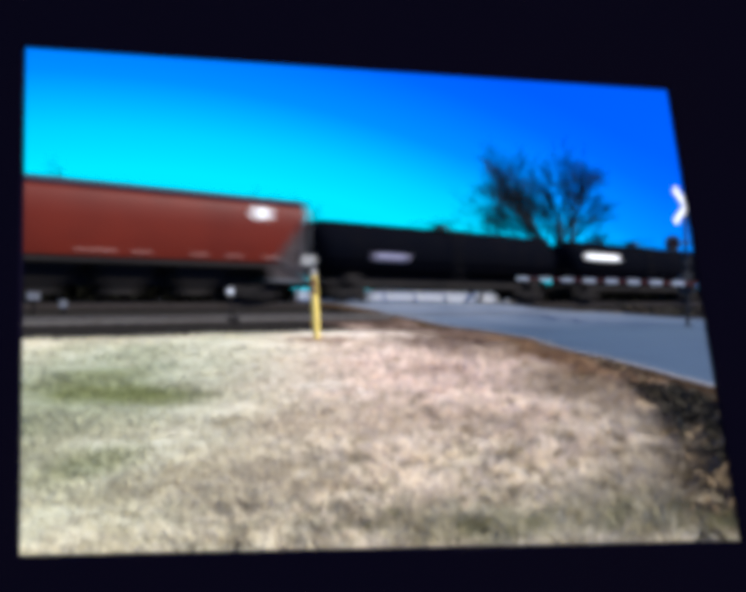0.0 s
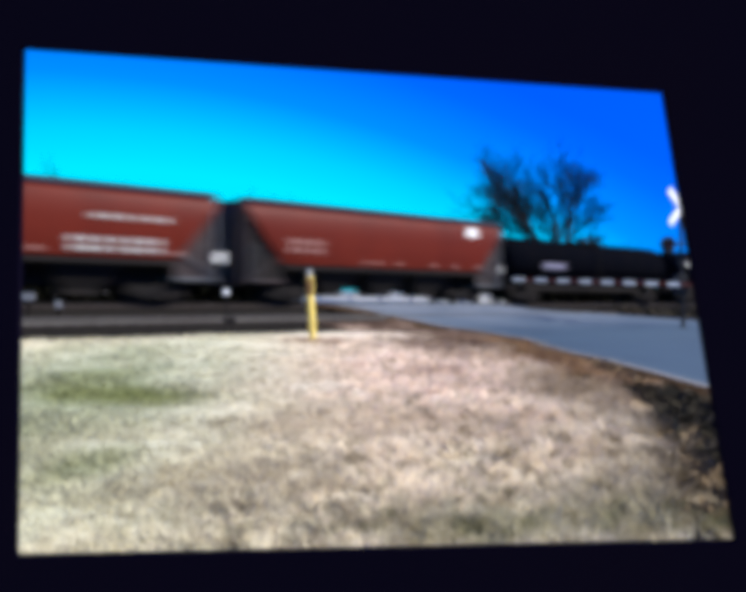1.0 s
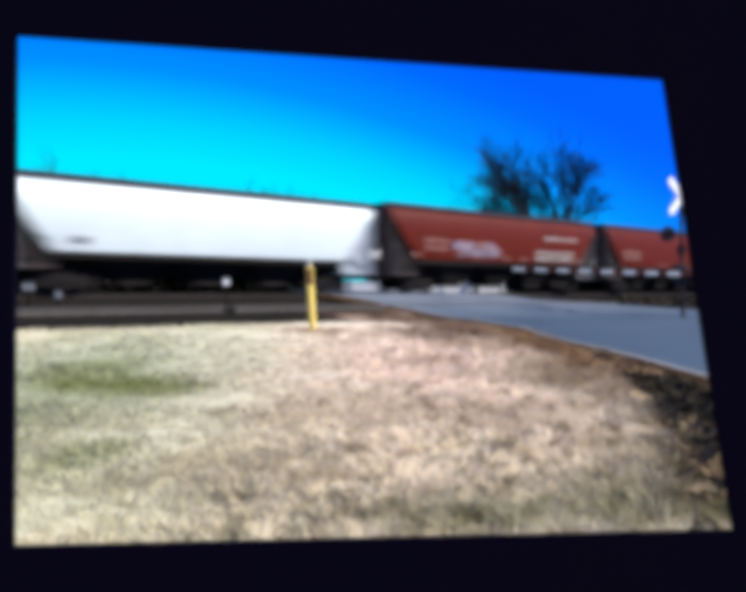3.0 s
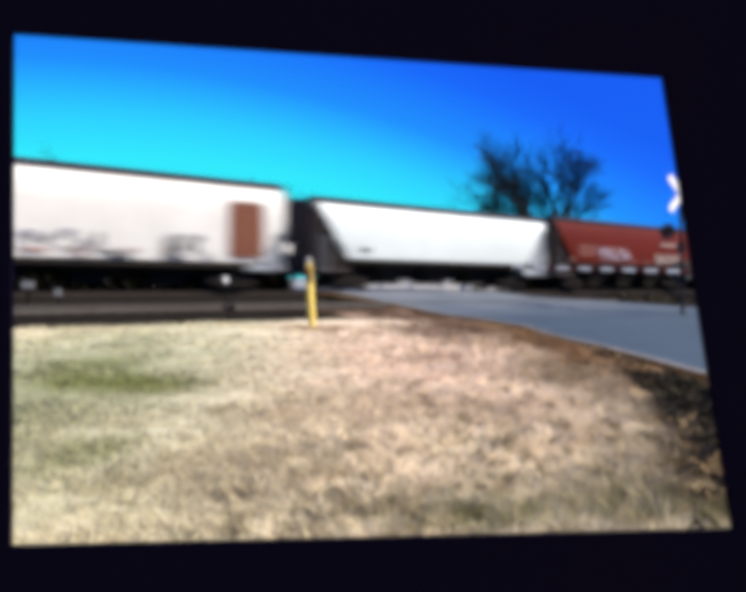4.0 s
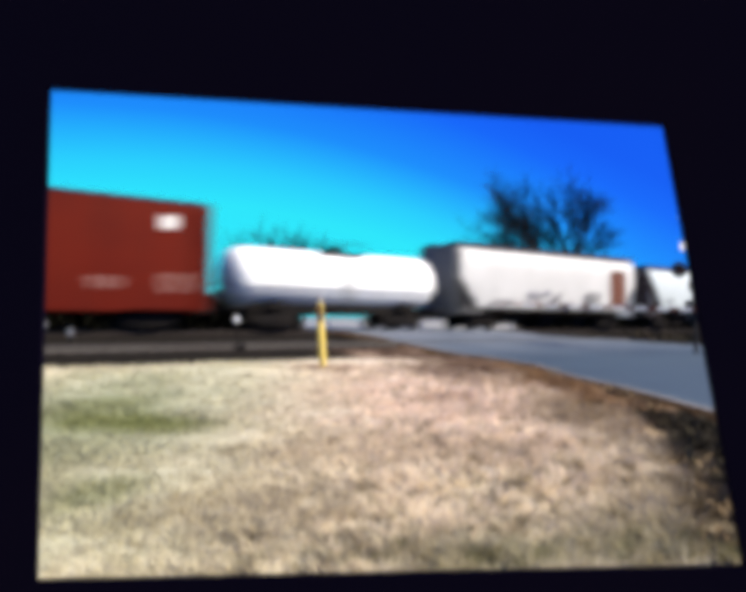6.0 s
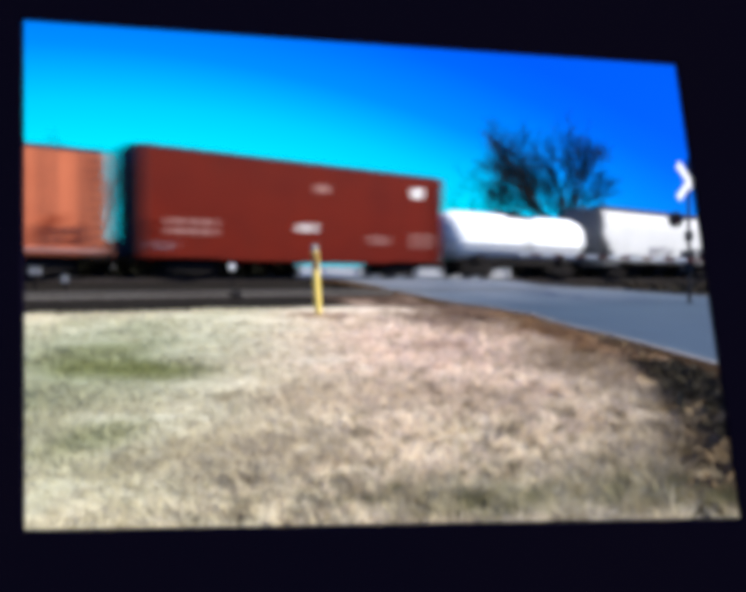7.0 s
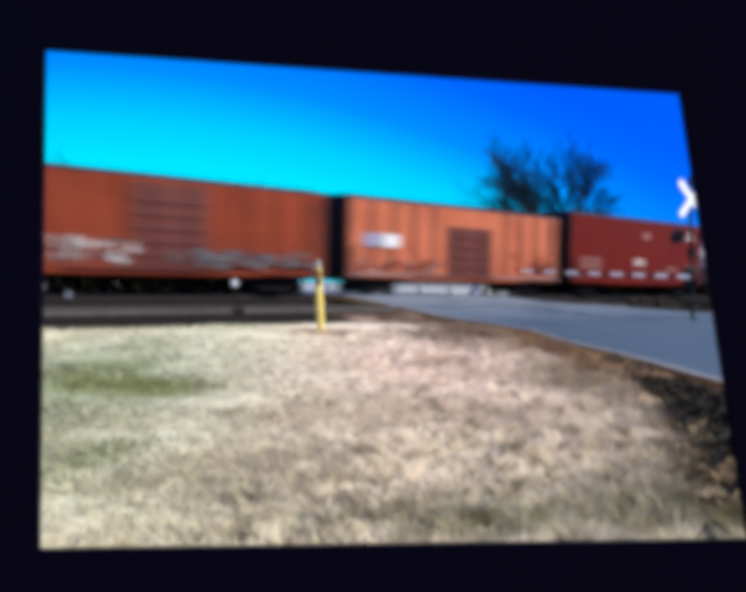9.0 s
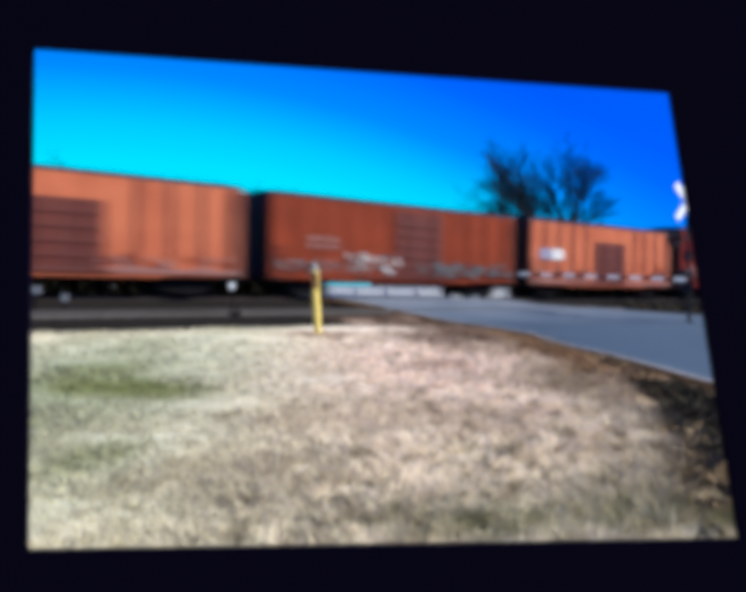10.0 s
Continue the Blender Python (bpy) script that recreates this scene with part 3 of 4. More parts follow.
def build_tussocks():
    """Taller tussocks standing out of the rough part of the turf."""
    rng = np.random.default_rng(17)
    count = 5200
    y = 3.3 + 9.5 * rng.random(count) ** 1.3
    x = rng.uniform(-1.6, 1.0, count) * 0.5 * y + 0.35 * y
    lump = np.array([noise.noise(Vector((a * 2.1, b * 1.5, 31))) for a, b in zip(x, y)])
    edge = np.interp(y, [3.0, 4.84, 5.8, 7.5, 11.5, 18.0], [1.6, 2.0, 2.47, 3.15, 3.93, 4.9])
    keep = (x < edge) & (lump > 0.12) & (rng.random(count) < step(-1.6, 0.6, x))
    x, y = x[keep], y[keep]
    blades = 16
    n = len(x) * blades
    way = rng.uniform(0, 2 * np.pi, n)
    reach = rng.uniform(0.01, 0.07, n)
    bx, by = np.repeat(x, blades) + np.cos(way) * reach, np.repeat(y, blades) + np.sin(way) * reach
    tall = np.repeat(rng.uniform(0.11, 0.20, len(x)), blades) * rng.uniform(0.6, 1.1, n)
    wide = rng.uniform(0.008, 0.015, n)
    turn = rng.uniform(0, 2 * np.pi, n)
    root = np.stack([bx, by, ground_height(bx, by) - 0.05], -1)
    side = np.stack([np.cos(turn), np.sin(turn), 0 * turn], -1) * wide[:, None]
    lean = tall * rng.uniform(0.2, 1.1, n)
    tip = root + np.stack([np.cos(way) * lean, np.sin(way) * lean, tall], -1)
    verts = np.stack([root - side, root + side, tip], 1).reshape(-1, 3)
    me = bpy.data.meshes.new("grass_tussocks")
    me.from_pydata(verts.tolist(), [], np.arange(3 * n).reshape(-1, 3).tolist())
    me.materials.append(GRASS)
    return tagged(new("grass_tussocks", me), "pale dry grass tussocks standing in the turf", "grass", kind="stuff")


build_ground()
build_road()
build_grass()
build_tussocks()


# ---- the dark screen surround ----
def build_surround():
    thing = new("screen_surround")
    inner = [(-0.1738, 1.6184), (0.1444, 1.6014), (0.1842, 1.3780), (-0.1746, 1.3660)]
    outer = [(-0.36, 1.86), (0.36, 1.86), (0.36, 1.14), (-0.36, 1.14)]
    bm = bmesh.new()
    rings = []
    for y in (0.350, 0.354):
        rings.append(([bm.verts.new((x, y, z)) for x, z in inner], [bm.verts.new((x, y, z)) for x, z in outer]))
    for i in range(4):
        j = (i + 1) % 4
        for a, b in rings:
            bm.faces.new((a[i], a[j], b[j], b[i]))
        for k in (0, 1):
            bm.faces.new((rings[0][k][i], rings[0][k][j], rings[1][k][j], rings[1][k][i]))
    part("panel", bm, VOID, thing)
    # Pole and foot are added supports, out of view.
    part("stand_pole", rod(bmesh.new(), (0, 0.37, 0.0), (0, 0.37, 1.2), 0.012), VOID, thing)
    part("foot_plate", box(bmesh.new(), -0.14, 0.14, 0.25, 0.49, -0.03, 0.03, 0.006), VOID, thing)
    return tagged(thing, "matt black surround with a skewed bright opening", "screen surround", kind="structure")


build_surround()


# ---- railway cars ----
AXLE, WHEEL_R = 0.88, 0.42


def wheelset_mesh():
    bm = bmesh.new()
    rod(bm, (0, -0.95, 0), (0, 0.95, 0), 0.075, seg=10)
    for y in (-0.75, 0.75):
        sgn = 1 if y > 0 else -1
        rod(bm, (0, y - 0.055, 0), (0, y + 0.055, 0), WHEEL_R, seg=24)
        rod(bm, (0, y - 0.075 * sgn, 0), (0, y - 0.045 * sgn, 0), WHEEL_R + 0.03, seg=24)
        rod(bm, (0, y + 0.04 * sgn, 0), (0, y + 0.10 * sgn, 0), 0.14, seg=12)
    return to_mesh("wheelset", bm, GRIME_SHADE)


def side_frame_mesh():
    bm = bmesh.new()
    slab(bm, [(-1.12, 0.55), (-1.12, 0.34), (-0.72, 0.32), (-0.42, 0.16), (0.42, 0.16), (0.72, 0.32), (1.12, 0.34), (1.12, 0.55), (0.6, 0.74), (-0.6, 0.74)], -0.07, 0.07)
    for x in (-AXLE, AXLE):
        rod(bm, (x, -0.13, 0.42), (x, 0.13, 0.42), 0.12, seg=12)
    for x in (-0.2, 0, 0.2):
        rod(bm, (x, -0.10, 0.24), (x, -0.10, 0.50), 0.06, seg=8)
    return to_mesh("side_frame", bm, GRIME_SHADE)


WHEELSET, SIDEFRAME = wheelset_mesh(), side_frame_mesh()
BOLSTER = to_mesh("bolster", box(bmesh.new(), -0.2, 0.2, -1.0, 1.0, 0.42, 0.85, 0.03), GRIME_SHADE)
rolling, wheelsets = [], []


def truck(car, x):
    t = part("truck", BOLSTER, GRIME_SHADE, car)
    t.location = (x, 0, 0)
    for y in (-1.02, 1.02):
        f = part("side_frame", SIDEFRAME, GRIME_SHADE, t)
        f.location = (0, y, 0)
    for dx in (-AXLE, AXLE):
        w = part("wheelset", WHEELSET, GRIME_SHADE, t)
        w.location = (dx, 0, WHEEL_R)
        wheelsets.append((w, dx))


def running_gear(car, length, sill=0.95, reach=1.0):
    """Two trucks, a centre sill and couplers."""
    inset = 2.35
    for x in (-length / 2 + inset, length / 2 - inset):
        truck(car, x)
    part("centre_sill", box(bmesh.new(), -length / 2, length / 2, -0.3, 0.3, 0.72, 1.1, 0.02), GRIME_SHADE, car)
    for sgn in (-1, 1):
        bm = bmesh.new()
        x = sgn * length / 2
        if not reach:
            continue
        box(bm, min(x, x + sgn * reach * 0.7), max(x, x + sgn * reach * 0.7), -0.09, 0.09, 0.8, 0.98, 0.02)
        box(bm, min(x + sgn * reach * 0.62, x + sgn * reach), max(x + sgn * reach * 0.62, x + sgn * reach), -0.16, 0.16, 0.74, 1.02, 0.04)
        part("coupler", bm, GRIME_SHADE, car)


def ladder(car, x, y, z0, z1, mat, across=False):
    bm = bmesh.new()
    w = 0.24
    for d in (-w, w):
        a, b = ((x, y + d, z0), (x, y + d, z1)) if across else ((x + d, y, z0), (x + d, y, z1))
        rod(bm, a, b, 0.022, seg=6)
    z = z0 + 0.2
    while z < z1:
        a, b = ((x, y - w, z), (x, y + w, z)) if across else ((x - w, y, z), (x + w, y, z))
        rod(bm, a, b, 0.018, seg=6)
        z += 0.36
    part("ladder", bm, mat, car)


def plate(car, x0, x1, z0, z1, y, mat, name="marking", tilt=0.0):
    bm = bmesh.new()
    c = (z1 - z0) * 0.08
    slab(bm, [(x0 + c, z0), (x1 - c, z0), (x1, z0 + c), (x1 + tilt, z1 - c), (x1 - c + tilt, z1), (x0 + c + tilt, z1), (x0 + tilt, z1 - c), (x0, z0 + c)], y - 0.006, y + 0.004)
    return part(name, bm, mat, car)


def bars(car, x0, x1, z0, z1, y, mat, rows=2, seed=1):
    """A block of writing that cannot be read, as plain bars."""
    rng = random.Random(seed)
    h = (z1 - z0) / rows
    for r in range(rows):
        x = x0 + rng.uniform(0, 0.1)
        while x < x1 - 0.12:
            w = rng.uniform(0.22, 0.42)
            plate(car, x, min(x1, x + w), z0 + r * h + 0.12 * h, z0 + r * h + 0.78 * h, y, mat, "marking")
            x += w + rng.uniform(0.16, 0.32)


def graffiti(car, x0, x1, z0, z1, y, mats, seed=1, count=26):
    """Sprayed shapes, one mesh to a colour."""
    rng = random.Random(seed)
    for k, mat in enumerate(mats):
        for i in range(int(count * 1.7)):
            cx, cz = rng.uniform(x0, x1), rng.uniform(z0 + 0.12 * (z1 - z0), z1 - 0.12 * (z1 - z0))
            rx, rz = rng.uniform(0.018, 0.055) * (x1 - x0), rng.uniform(0.08, 0.24) * (z1 - z0)
            lean = rng.uniform(-0.4, 0.6)
            pts = []
            for j in range(9):
                a = 2 * math.pi * j / 9
                q = rng.uniform(0.6, 1.15)
                px, pz = math.cos(a) * rx * q, math.sin(a) * rz * q
                pts.append((min(x1, max(x0, cx + px + lean * pz)) + 0.001 * j, min(z1, max(z0, cz + pz)) + 0.001 * j))
            yy = y - 0.004 - 0.0004 * (k * count * 1.7 + i)
            part("graffiti", slab(bmesh.new(), pts, yy, yy + 0.003), mat, car)


def hopper_body(length, top, low, cut=1.85, lid=4.45):
    """A covered hopper's tub: curved sides, its ends cut away below by slope sheets."""
    bm, rings = bmesh.new(), []
    h = length / 2
    base = [(0.0, low), (-1.2, low), (-1.5, low + 0.05), (-1.57, low + 0.5), (-1.58, top - 1.4), (-1.55, top - 0.75), (-1.42, top - 0.36), (-1.1, top - 0.14), (-0.5, top - 0.03), (0.0, top)]
    base = base + [(-y, z) for y, z in base[-2:0:-1]]
    for x in (-h, -h + 0.25 * cut, -h + 0.5 * cut, -h + 0.75 * cut, -h + cut, -h + cut + 2, -2, 2, h - cut - 2, h - cut, h - 0.75 * cut, h - 0.5 * cut, h - 0.25 * cut, h):
        f = min(1.0, (h - abs(x)) / cut)
        floor_z = lid * (1 - f) + low * f - (0.3 * (1 - f))
        rings.append([(x, y, max(z, floor_z)) for y, z in base])
    return loft(bm, rings)


def hopper_car(name, label, s_right, s_left, paint, end_paint, top=4.8, low=1.85, cage=GREYEND, ribs=False, cut=1.85, lid=4.45, lit_end=None):
    length = s_right - s_left
    car = tagged(new(name), label, "freight car", "cars of the passing train")
    h = length / 2
    smooth(part("body", hopper_body(length, top, low, cut, lid), paint, car), 30)
    # Rear ends take shade-dark colours; lit_end puts sunlight on the forward end.
    for sgn in (-1, 1):
        bm = bmesh.new()
        quad = [((sgn * (h - 0.02), y, lid - 0.25) if k == 0 else (sgn * (h - cut), y, low - 0.03)) for y in (-1.5, 1.5) for k in (0, 1)]
        thick = [(p[0] + 0.03 * sgn, p[1], p[2] - 0.03) for p in quad]
        v = [bm.verts.new(p) for p in quad] + [bm.verts.new(p) for p in thick]
        for f in ((0, 1, 3, 2), (4, 6, 7, 5), (0, 4, 5, 1), (2, 3, 7, 6), (0, 2, 6, 4), (1, 5, 7, 3)):
            bm.faces.new([v[i] for i in f])
        part("slope_sheet", bm, paint if sgn > 0 else end_paint, car)
        web = [(sgn * (h - 0.05), lid - 0.3), (sgn * (h - cut), low - 0.02), (sgn * (h - cut), 1.1), (sgn * (h - 0.1), 1.1)]
        # Rear web: the shade in the recess is painted near black.
        part("end_web", slab(bmesh.new(), web if sgn > 0 else web[::-1], -1.36, -1.30), lit_end or ENDDARK if sgn > 0 else GRIME_SHADE, car)
        # Far web and bulkhead are added to close the sky gap between cars.
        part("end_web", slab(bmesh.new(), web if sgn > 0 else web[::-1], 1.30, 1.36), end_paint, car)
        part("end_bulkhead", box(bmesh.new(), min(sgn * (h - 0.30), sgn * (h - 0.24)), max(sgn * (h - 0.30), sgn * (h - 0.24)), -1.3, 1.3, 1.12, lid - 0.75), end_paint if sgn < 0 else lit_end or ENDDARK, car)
        # White box added for the sunlit spot on the forward end platform.
        if sgn > 0:
            part("bright_end_box", box(bmesh.new(), h - 0.1, h + 0.4, -1.35, -0.85, 1.75, 2.25, 0.05), MARK, car, "white box for the sunlit spot on the end platform")
        if sgn < 0:
            part("end_sheet", box(bmesh.new(), -h - 0.38, -h - 0.3, -1.45, 1.45, 0.85, top - 0.12, 0.01), end_paint, car)
        bm = bmesh.new()
        for y in (-1.48, -0.5, 0.5, 1.48):
            box(bm, min(sgn * (h - 0.12), sgn * h), max(sgn * (h - 0.12), sgn * h), y - 0.05, y + 0.05, 1.05, top - 0.55)
        box(bm, min(sgn * (h - 1.9), sgn * (h + 0.1)), max(sgn * (h - 1.9), sgn * (h + 0.1)), -1.5, 1.5, 0.95, 1.12, 0.02)
        for y in (-1.46, 1.46):
            rod(bm, (sgn * (h - 0.06), y, 1.1), (sgn * (h - 1.6), y, low + 0.3), 0.05, seg=6)
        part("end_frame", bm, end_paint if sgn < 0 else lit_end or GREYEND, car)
        ladder(car, sgn * (h + 0.02), -1.2, 1.0, top - 0.2, cage, across=True)
        ladder(car, sgn * (h - 0.3), -1.60, 0.9, 2.6, cage)
    bm = bmesh.new()
    box(bm, -h + cut, h - cut, -1.45, -1.33, low - 0.22, low + 0.02, 0.02)
    box(bm, -h + cut, h - cut, 1.33, 1.45, low - 0.22, low + 0.02, 0.02)
    part("side_sill", bm, GRIME_SHADE, car)
    # Added plate that blocks the sky seen below the tub.
    part("under_tub_block", box(bmesh.new(), -h + 0.3, h - 0.3, -0.26, -0.2, 1.05, low, 0.01), GRIME_SHADE, car)
    # Bays are coloured near black for the shade under the tub.
    bay = (length - 2 * 3.6) / 3
    for i in range(3):
        x = -h + 3.6 + bay * (i + 0.5)
        bm = bmesh.new()
        rings = [[(x - bay * 0.47, -1.35, low - 0.02), (x + bay * 0.47, -1.35, low - 0.02), (x + bay * 0.47, 1.35, low - 0.02), (x - bay * 0.47, 1.35, low - 0.02)],
                 [(x - bay * 0.2, -0.7, 0.55), (x + bay * 0.2, -0.7, 0.55), (x + bay * 0.2, 0.7, 0.55), (x - bay * 0.2, 0.7, 0.55)],
                 [(x - bay * 0.2, -0.7, 0.35), (x + bay * 0.2, -0.7, 0.35), (x + bay * 0.2, 0.7, 0.35), (x - bay * 0.2, 0.7, 0.35)]]
        part("discharge_hopper", loft(bm, rings), GRIME_SHADE, car)
    bm = bmesh.new()
    for y in (-0.95, 0.95):
        box(bm, -h - 0.1, h + 0.1, y - 0.34, y + 0.34, top - 0.2, top + 0.05)
    for k in range(9):
        x = -h + 0.5 + k * (length - 1) / 8
        box(bm, x - 0.03, x + 0.03, -1.2, 1.2, top - 0.2, top + 0.03)
    part("roof_walkway", bm, ROOF, car)
    for k in range(5):
        x = -h + 2.2 + k * (length - 4.4) / 4
        part("hatch", rod(bmesh.new(), (x, 0, top - 0.04), (x, 0, top + 0.12), 0.45, 0.4, seg=16), ROOF, car)
    if ribs:
        rib = to_mesh("rib", box(bmesh.new(), -0.05, 0.05, -1.63, -1.57, low + 0.1, top - 0.8, 0.01), paint)
        k = -h + 2.6
        while k < h - 2.4:
            r = part("rib", rib, paint, car)
            r.location = (k, 0, 0)
            k += 1.35
    running_gear(car, length)
    rolling.append((car, (s_right + s_left) / 2))
    return car


def tank_car(name, label, s_right, s_left, paint, radius, mid_z, mark=None):
    length = s_right - s_left
    car = tagged(new(name), label, "tank car", "cars of the passing train")
    h = length / 2
    bm, rings, seg = bmesh.new(), [], 36
    for x, f in ((-h, 0.05), (-h + 0.06, 0.34), (-h + 0.18, 0.6), (-h + 0.36, 0.8), (-h + 0.6, 0.93), (-h + 0.9, 1.0), (-0.1, 1.0), (0.1, 1.0), (h - 0.9, 1.0), (h - 0.6, 0.93), (h - 0.36, 0.8), (h - 0.18, 0.6), (h - 0.06, 0.34), (h, 0.05)):
        rings.append([(x, math.cos(2 * math.pi * i / seg) * radius * f, mid_z + math.sin(2 * math.pi * i / seg) * radius * f) for i in range(seg)])
    smooth(part("tank", loft(bm, rings), paint, car), 50)
    part("dome", rod(bmesh.new(), (0, 0, mid_z + radius - 0.1), (0, 0, mid_z + radius + 0.3), 0.45, 0.42, seg=20), GRIME_SHADE, car)
    bm = bmesh.new()
    top = mid_z + radius
    for y in (-0.9, 0.9):
        rod(bm, (-1.3, y, top + 0.42), (1.3, y, top + 0.42), 0.025, seg=6)
        for x in (-1.3, 0, 1.3):
            rod(bm, (x, y, top - 0.3), (x, y, top + 0.42), 0.022, seg=6)
    box(bm, -1.3, 1.3, -0.95, -0.5, top - 0.12, top - 0.06)
    box(bm, -1.3, 1.3, 0.5, 0.95, top - 0.12, top - 0.06)
    part("top_platform", bm, GRIME_SHADE, car)
    for x in (-h + 2.3, h - 2.3):
        bm = bmesh.new()
        slab(bm, [(x - 0.5, 1.0), (x + 0.5, 1.0), (x + 0.35, mid_z - radius * 0.75), (x - 0.35, mid_z - radius * 0.75)], -1.2, 1.2)
        part("saddle", bm, GRIME_SHADE, car)
    for sgn in (-1, 1):
        x = sgn * h
        bm = bmesh.new()
        box(bm, min(x - sgn * 1.0, x + sgn * 0.35), max(x - sgn * 1.0, x + sgn * 0.35), -1.5, 1.5, 0.98, 1.1, 0.02)
        for y in (-1.45, 1.45):
            rod(bm, (x + sgn * 0.25, y, 1.0), (x + sgn * 0.25, y, 2.1), 0.025, seg=6)
        rod(bm, (x + sgn * 0.25, -1.45, 2.1), (x + sgn * 0.25, 1.45, 2.1), 0.025, seg=6)
        part("end_platform", bm, GRIME_SHADE, car)
    bm = bmesh.new()
    rod(bm, (-h + 0.6, -radius - 0.05, mid_z - 0.35), (h - 0.6, -radius - 0.05, mid_z - 0.35), 0.02, seg=6)
    for k in range(6):
        x = -h + 0.9 + k * (length - 1.8) / 5
        rod(bm, (x, -radius - 0.05, mid_z - 0.35), (x, -radius + 0.03, mid_z - 0.35), 0.02, seg=6)
    part("handrail", bm, paint, car)
    ladder(car, 0.0, -radius - 0.06, 1.0, top - 0.1, GRIME_SHADE)
    # Added block that keeps bright sky from showing under the tank.
    part("under_tank_block", box(bmesh.new(), -h + 1.2, h - 1.2, -0.75, 0.75, 0.8, mid_z - radius * 0.8, 0.03), GRIME_SHADE, car)
    running_gear(car, length)
    if mark:
        lift = mark[2]
        sheet = bmesh.new()
        rings = []
        for a in np.linspace(math.asin((lift - 0.2) / radius), math.asin((lift + 0.2) / radius), 5):
            rings.append([(x, -math.cos(a) * r, mid_z + math.sin(a) * r) for x, r in ((mark[0], radius + 0.012), (mark[1], radius + 0.012), (mark[1], radius - 0.02), (mark[0], radius - 0.02))])
        part("marking_panel", loft(sheet, rings), MARK if lift > 0 else LAVENDER, car)
    rolling.append((car, (s_right + s_left) / 2))
    return car


def box_car(name, label, s_right, s_left, paint, top, ribs, door=None, door_paint=None, base=1.0, rib_paint=None, foot=None):
    length = s_right - s_left
    car = tagged(new(name), label, "boxcar", "cars of the passing train")
    h = length / 2
    w = 1.55
    ring = [(-w, base), (-w, top - 0.18), (-w + 0.12, top - 0.05), (-0.8, top + 0.02), (0, top + 0.06), (0.8, top + 0.02), (w - 0.12, top - 0.05), (w, top - 0.18), (w, base)]
    part("body", loft(bmesh.new(), [[(x, y, z) for y, z in ring] for x in (-h, h)]), paint, car)
    bm = bmesh.new()
    rr = [(-w - 0.03, top - 0.16), (-w + 0.1, top - 0.03), (-0.8, top + 0.05), (0, top + 0.09), (0.8, top + 0.05), (w - 0.1, top - 0.03), (w + 0.03, top - 0.16), (0, top - 0.12)]
    loft(bm, [[(x, y, z) for y, z in rr] for x in (-h - 0.05, h + 0.05)])
    x, seams = -h + 0.6, []
    while x < h - 0.3:
        seams.append(x)
        x += 0.9
    roof = part("roof", bm, ROOF, car)
    seam = to_mesh("roof_seam", box(bmesh.new(), -0.04, 0.04, -1.3, 1.3, top, top + 0.095), ROOF)
    for x in seams:
        r = part("roof_seam", seam, ROOF, roof)
        r.location = (x, 0, 0)
    ridge = to_mesh("corrugation", rod(bmesh.new(), (0, -w + 0.25, 0), (0, w - 0.25, 0), 0.05, seg=8), ENDDARK)
    for sgn in (-1, 1):
        bm = bmesh.new()
        box(bm, min(sgn * h, sgn * (h + 0.05)), max(sgn * h, sgn * (h + 0.05)), -w - 0.02, w + 0.02, base, top - 0.17)
        z, wave = base + 0.25, []
        while z < top - 0.4:
            wave.append(z)
            z += 0.27
        end = part("car_end", bm, ENDDARK, car)
        for z in wave:
            r = part("corrugation", ridge, ENDDARK, end)
            r.location = (sgn * (h + 0.06), 0, z)
        ladder(car, sgn * (h - 0.4), -w - 0.06, 0.7, top - 0.4 if sgn > 0 else 2.4, ENDDARK if ribs else paint)
        ladder(car, sgn * (h + 0.14), -w + 0.4, 0.7, top - 0.3, ENDDARK, across=True)
    part("side_sill", slab(bmesh.new(), [(-h, base), (h, base), (h, base - 0.12), (h - 3.2, base - 0.12), (h - 3.9, base - 0.2), (-h + 3.9, base - 0.2), (-h + 3.2, base - 0.12), (-h, base - 0.12)], -w - 0.01, -w + 0.12), paint, car)
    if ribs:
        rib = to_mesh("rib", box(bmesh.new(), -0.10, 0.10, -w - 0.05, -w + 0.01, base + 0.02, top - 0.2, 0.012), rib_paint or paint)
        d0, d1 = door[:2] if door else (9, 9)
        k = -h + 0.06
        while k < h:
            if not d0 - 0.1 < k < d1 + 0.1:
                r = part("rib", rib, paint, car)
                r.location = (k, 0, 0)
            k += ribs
    if foot:
        part("foot_strip", box(bmesh.new(), -h + 0.05, h - 0.05, -w - 0.07, -w + 0.01, base - 0.02, base + 0.14, 0.01), foot, car, "pale rubbed steel along the foot of the side")
    if door:
        d0, d1, dz = door[0], door[1], door[2] if len(door) > 2 else top - 0.45
        dbm = bmesh.new()
        box(dbm, d0, d1, -w - 0.08, -w - 0.02, base + 0.1, dz, 0.015)
        dr = part("sliding_door", dbm, door_paint, car)
        z = base + 0.5
        panel = to_mesh("door_panel", box(bmesh.new(), d0 + 0.12, d1 - 0.12, -w - 0.12, -w - 0.075, 0, 0.16, 0.02), door_paint)
        while z < dz - 0.3:
            r = part("door_panel", panel, door_paint, dr)
            r.location = (0, 0, z)
            z += 0.55
        for k in (0.25, 0.75):
            x = d0 + (d1 - d0) * k
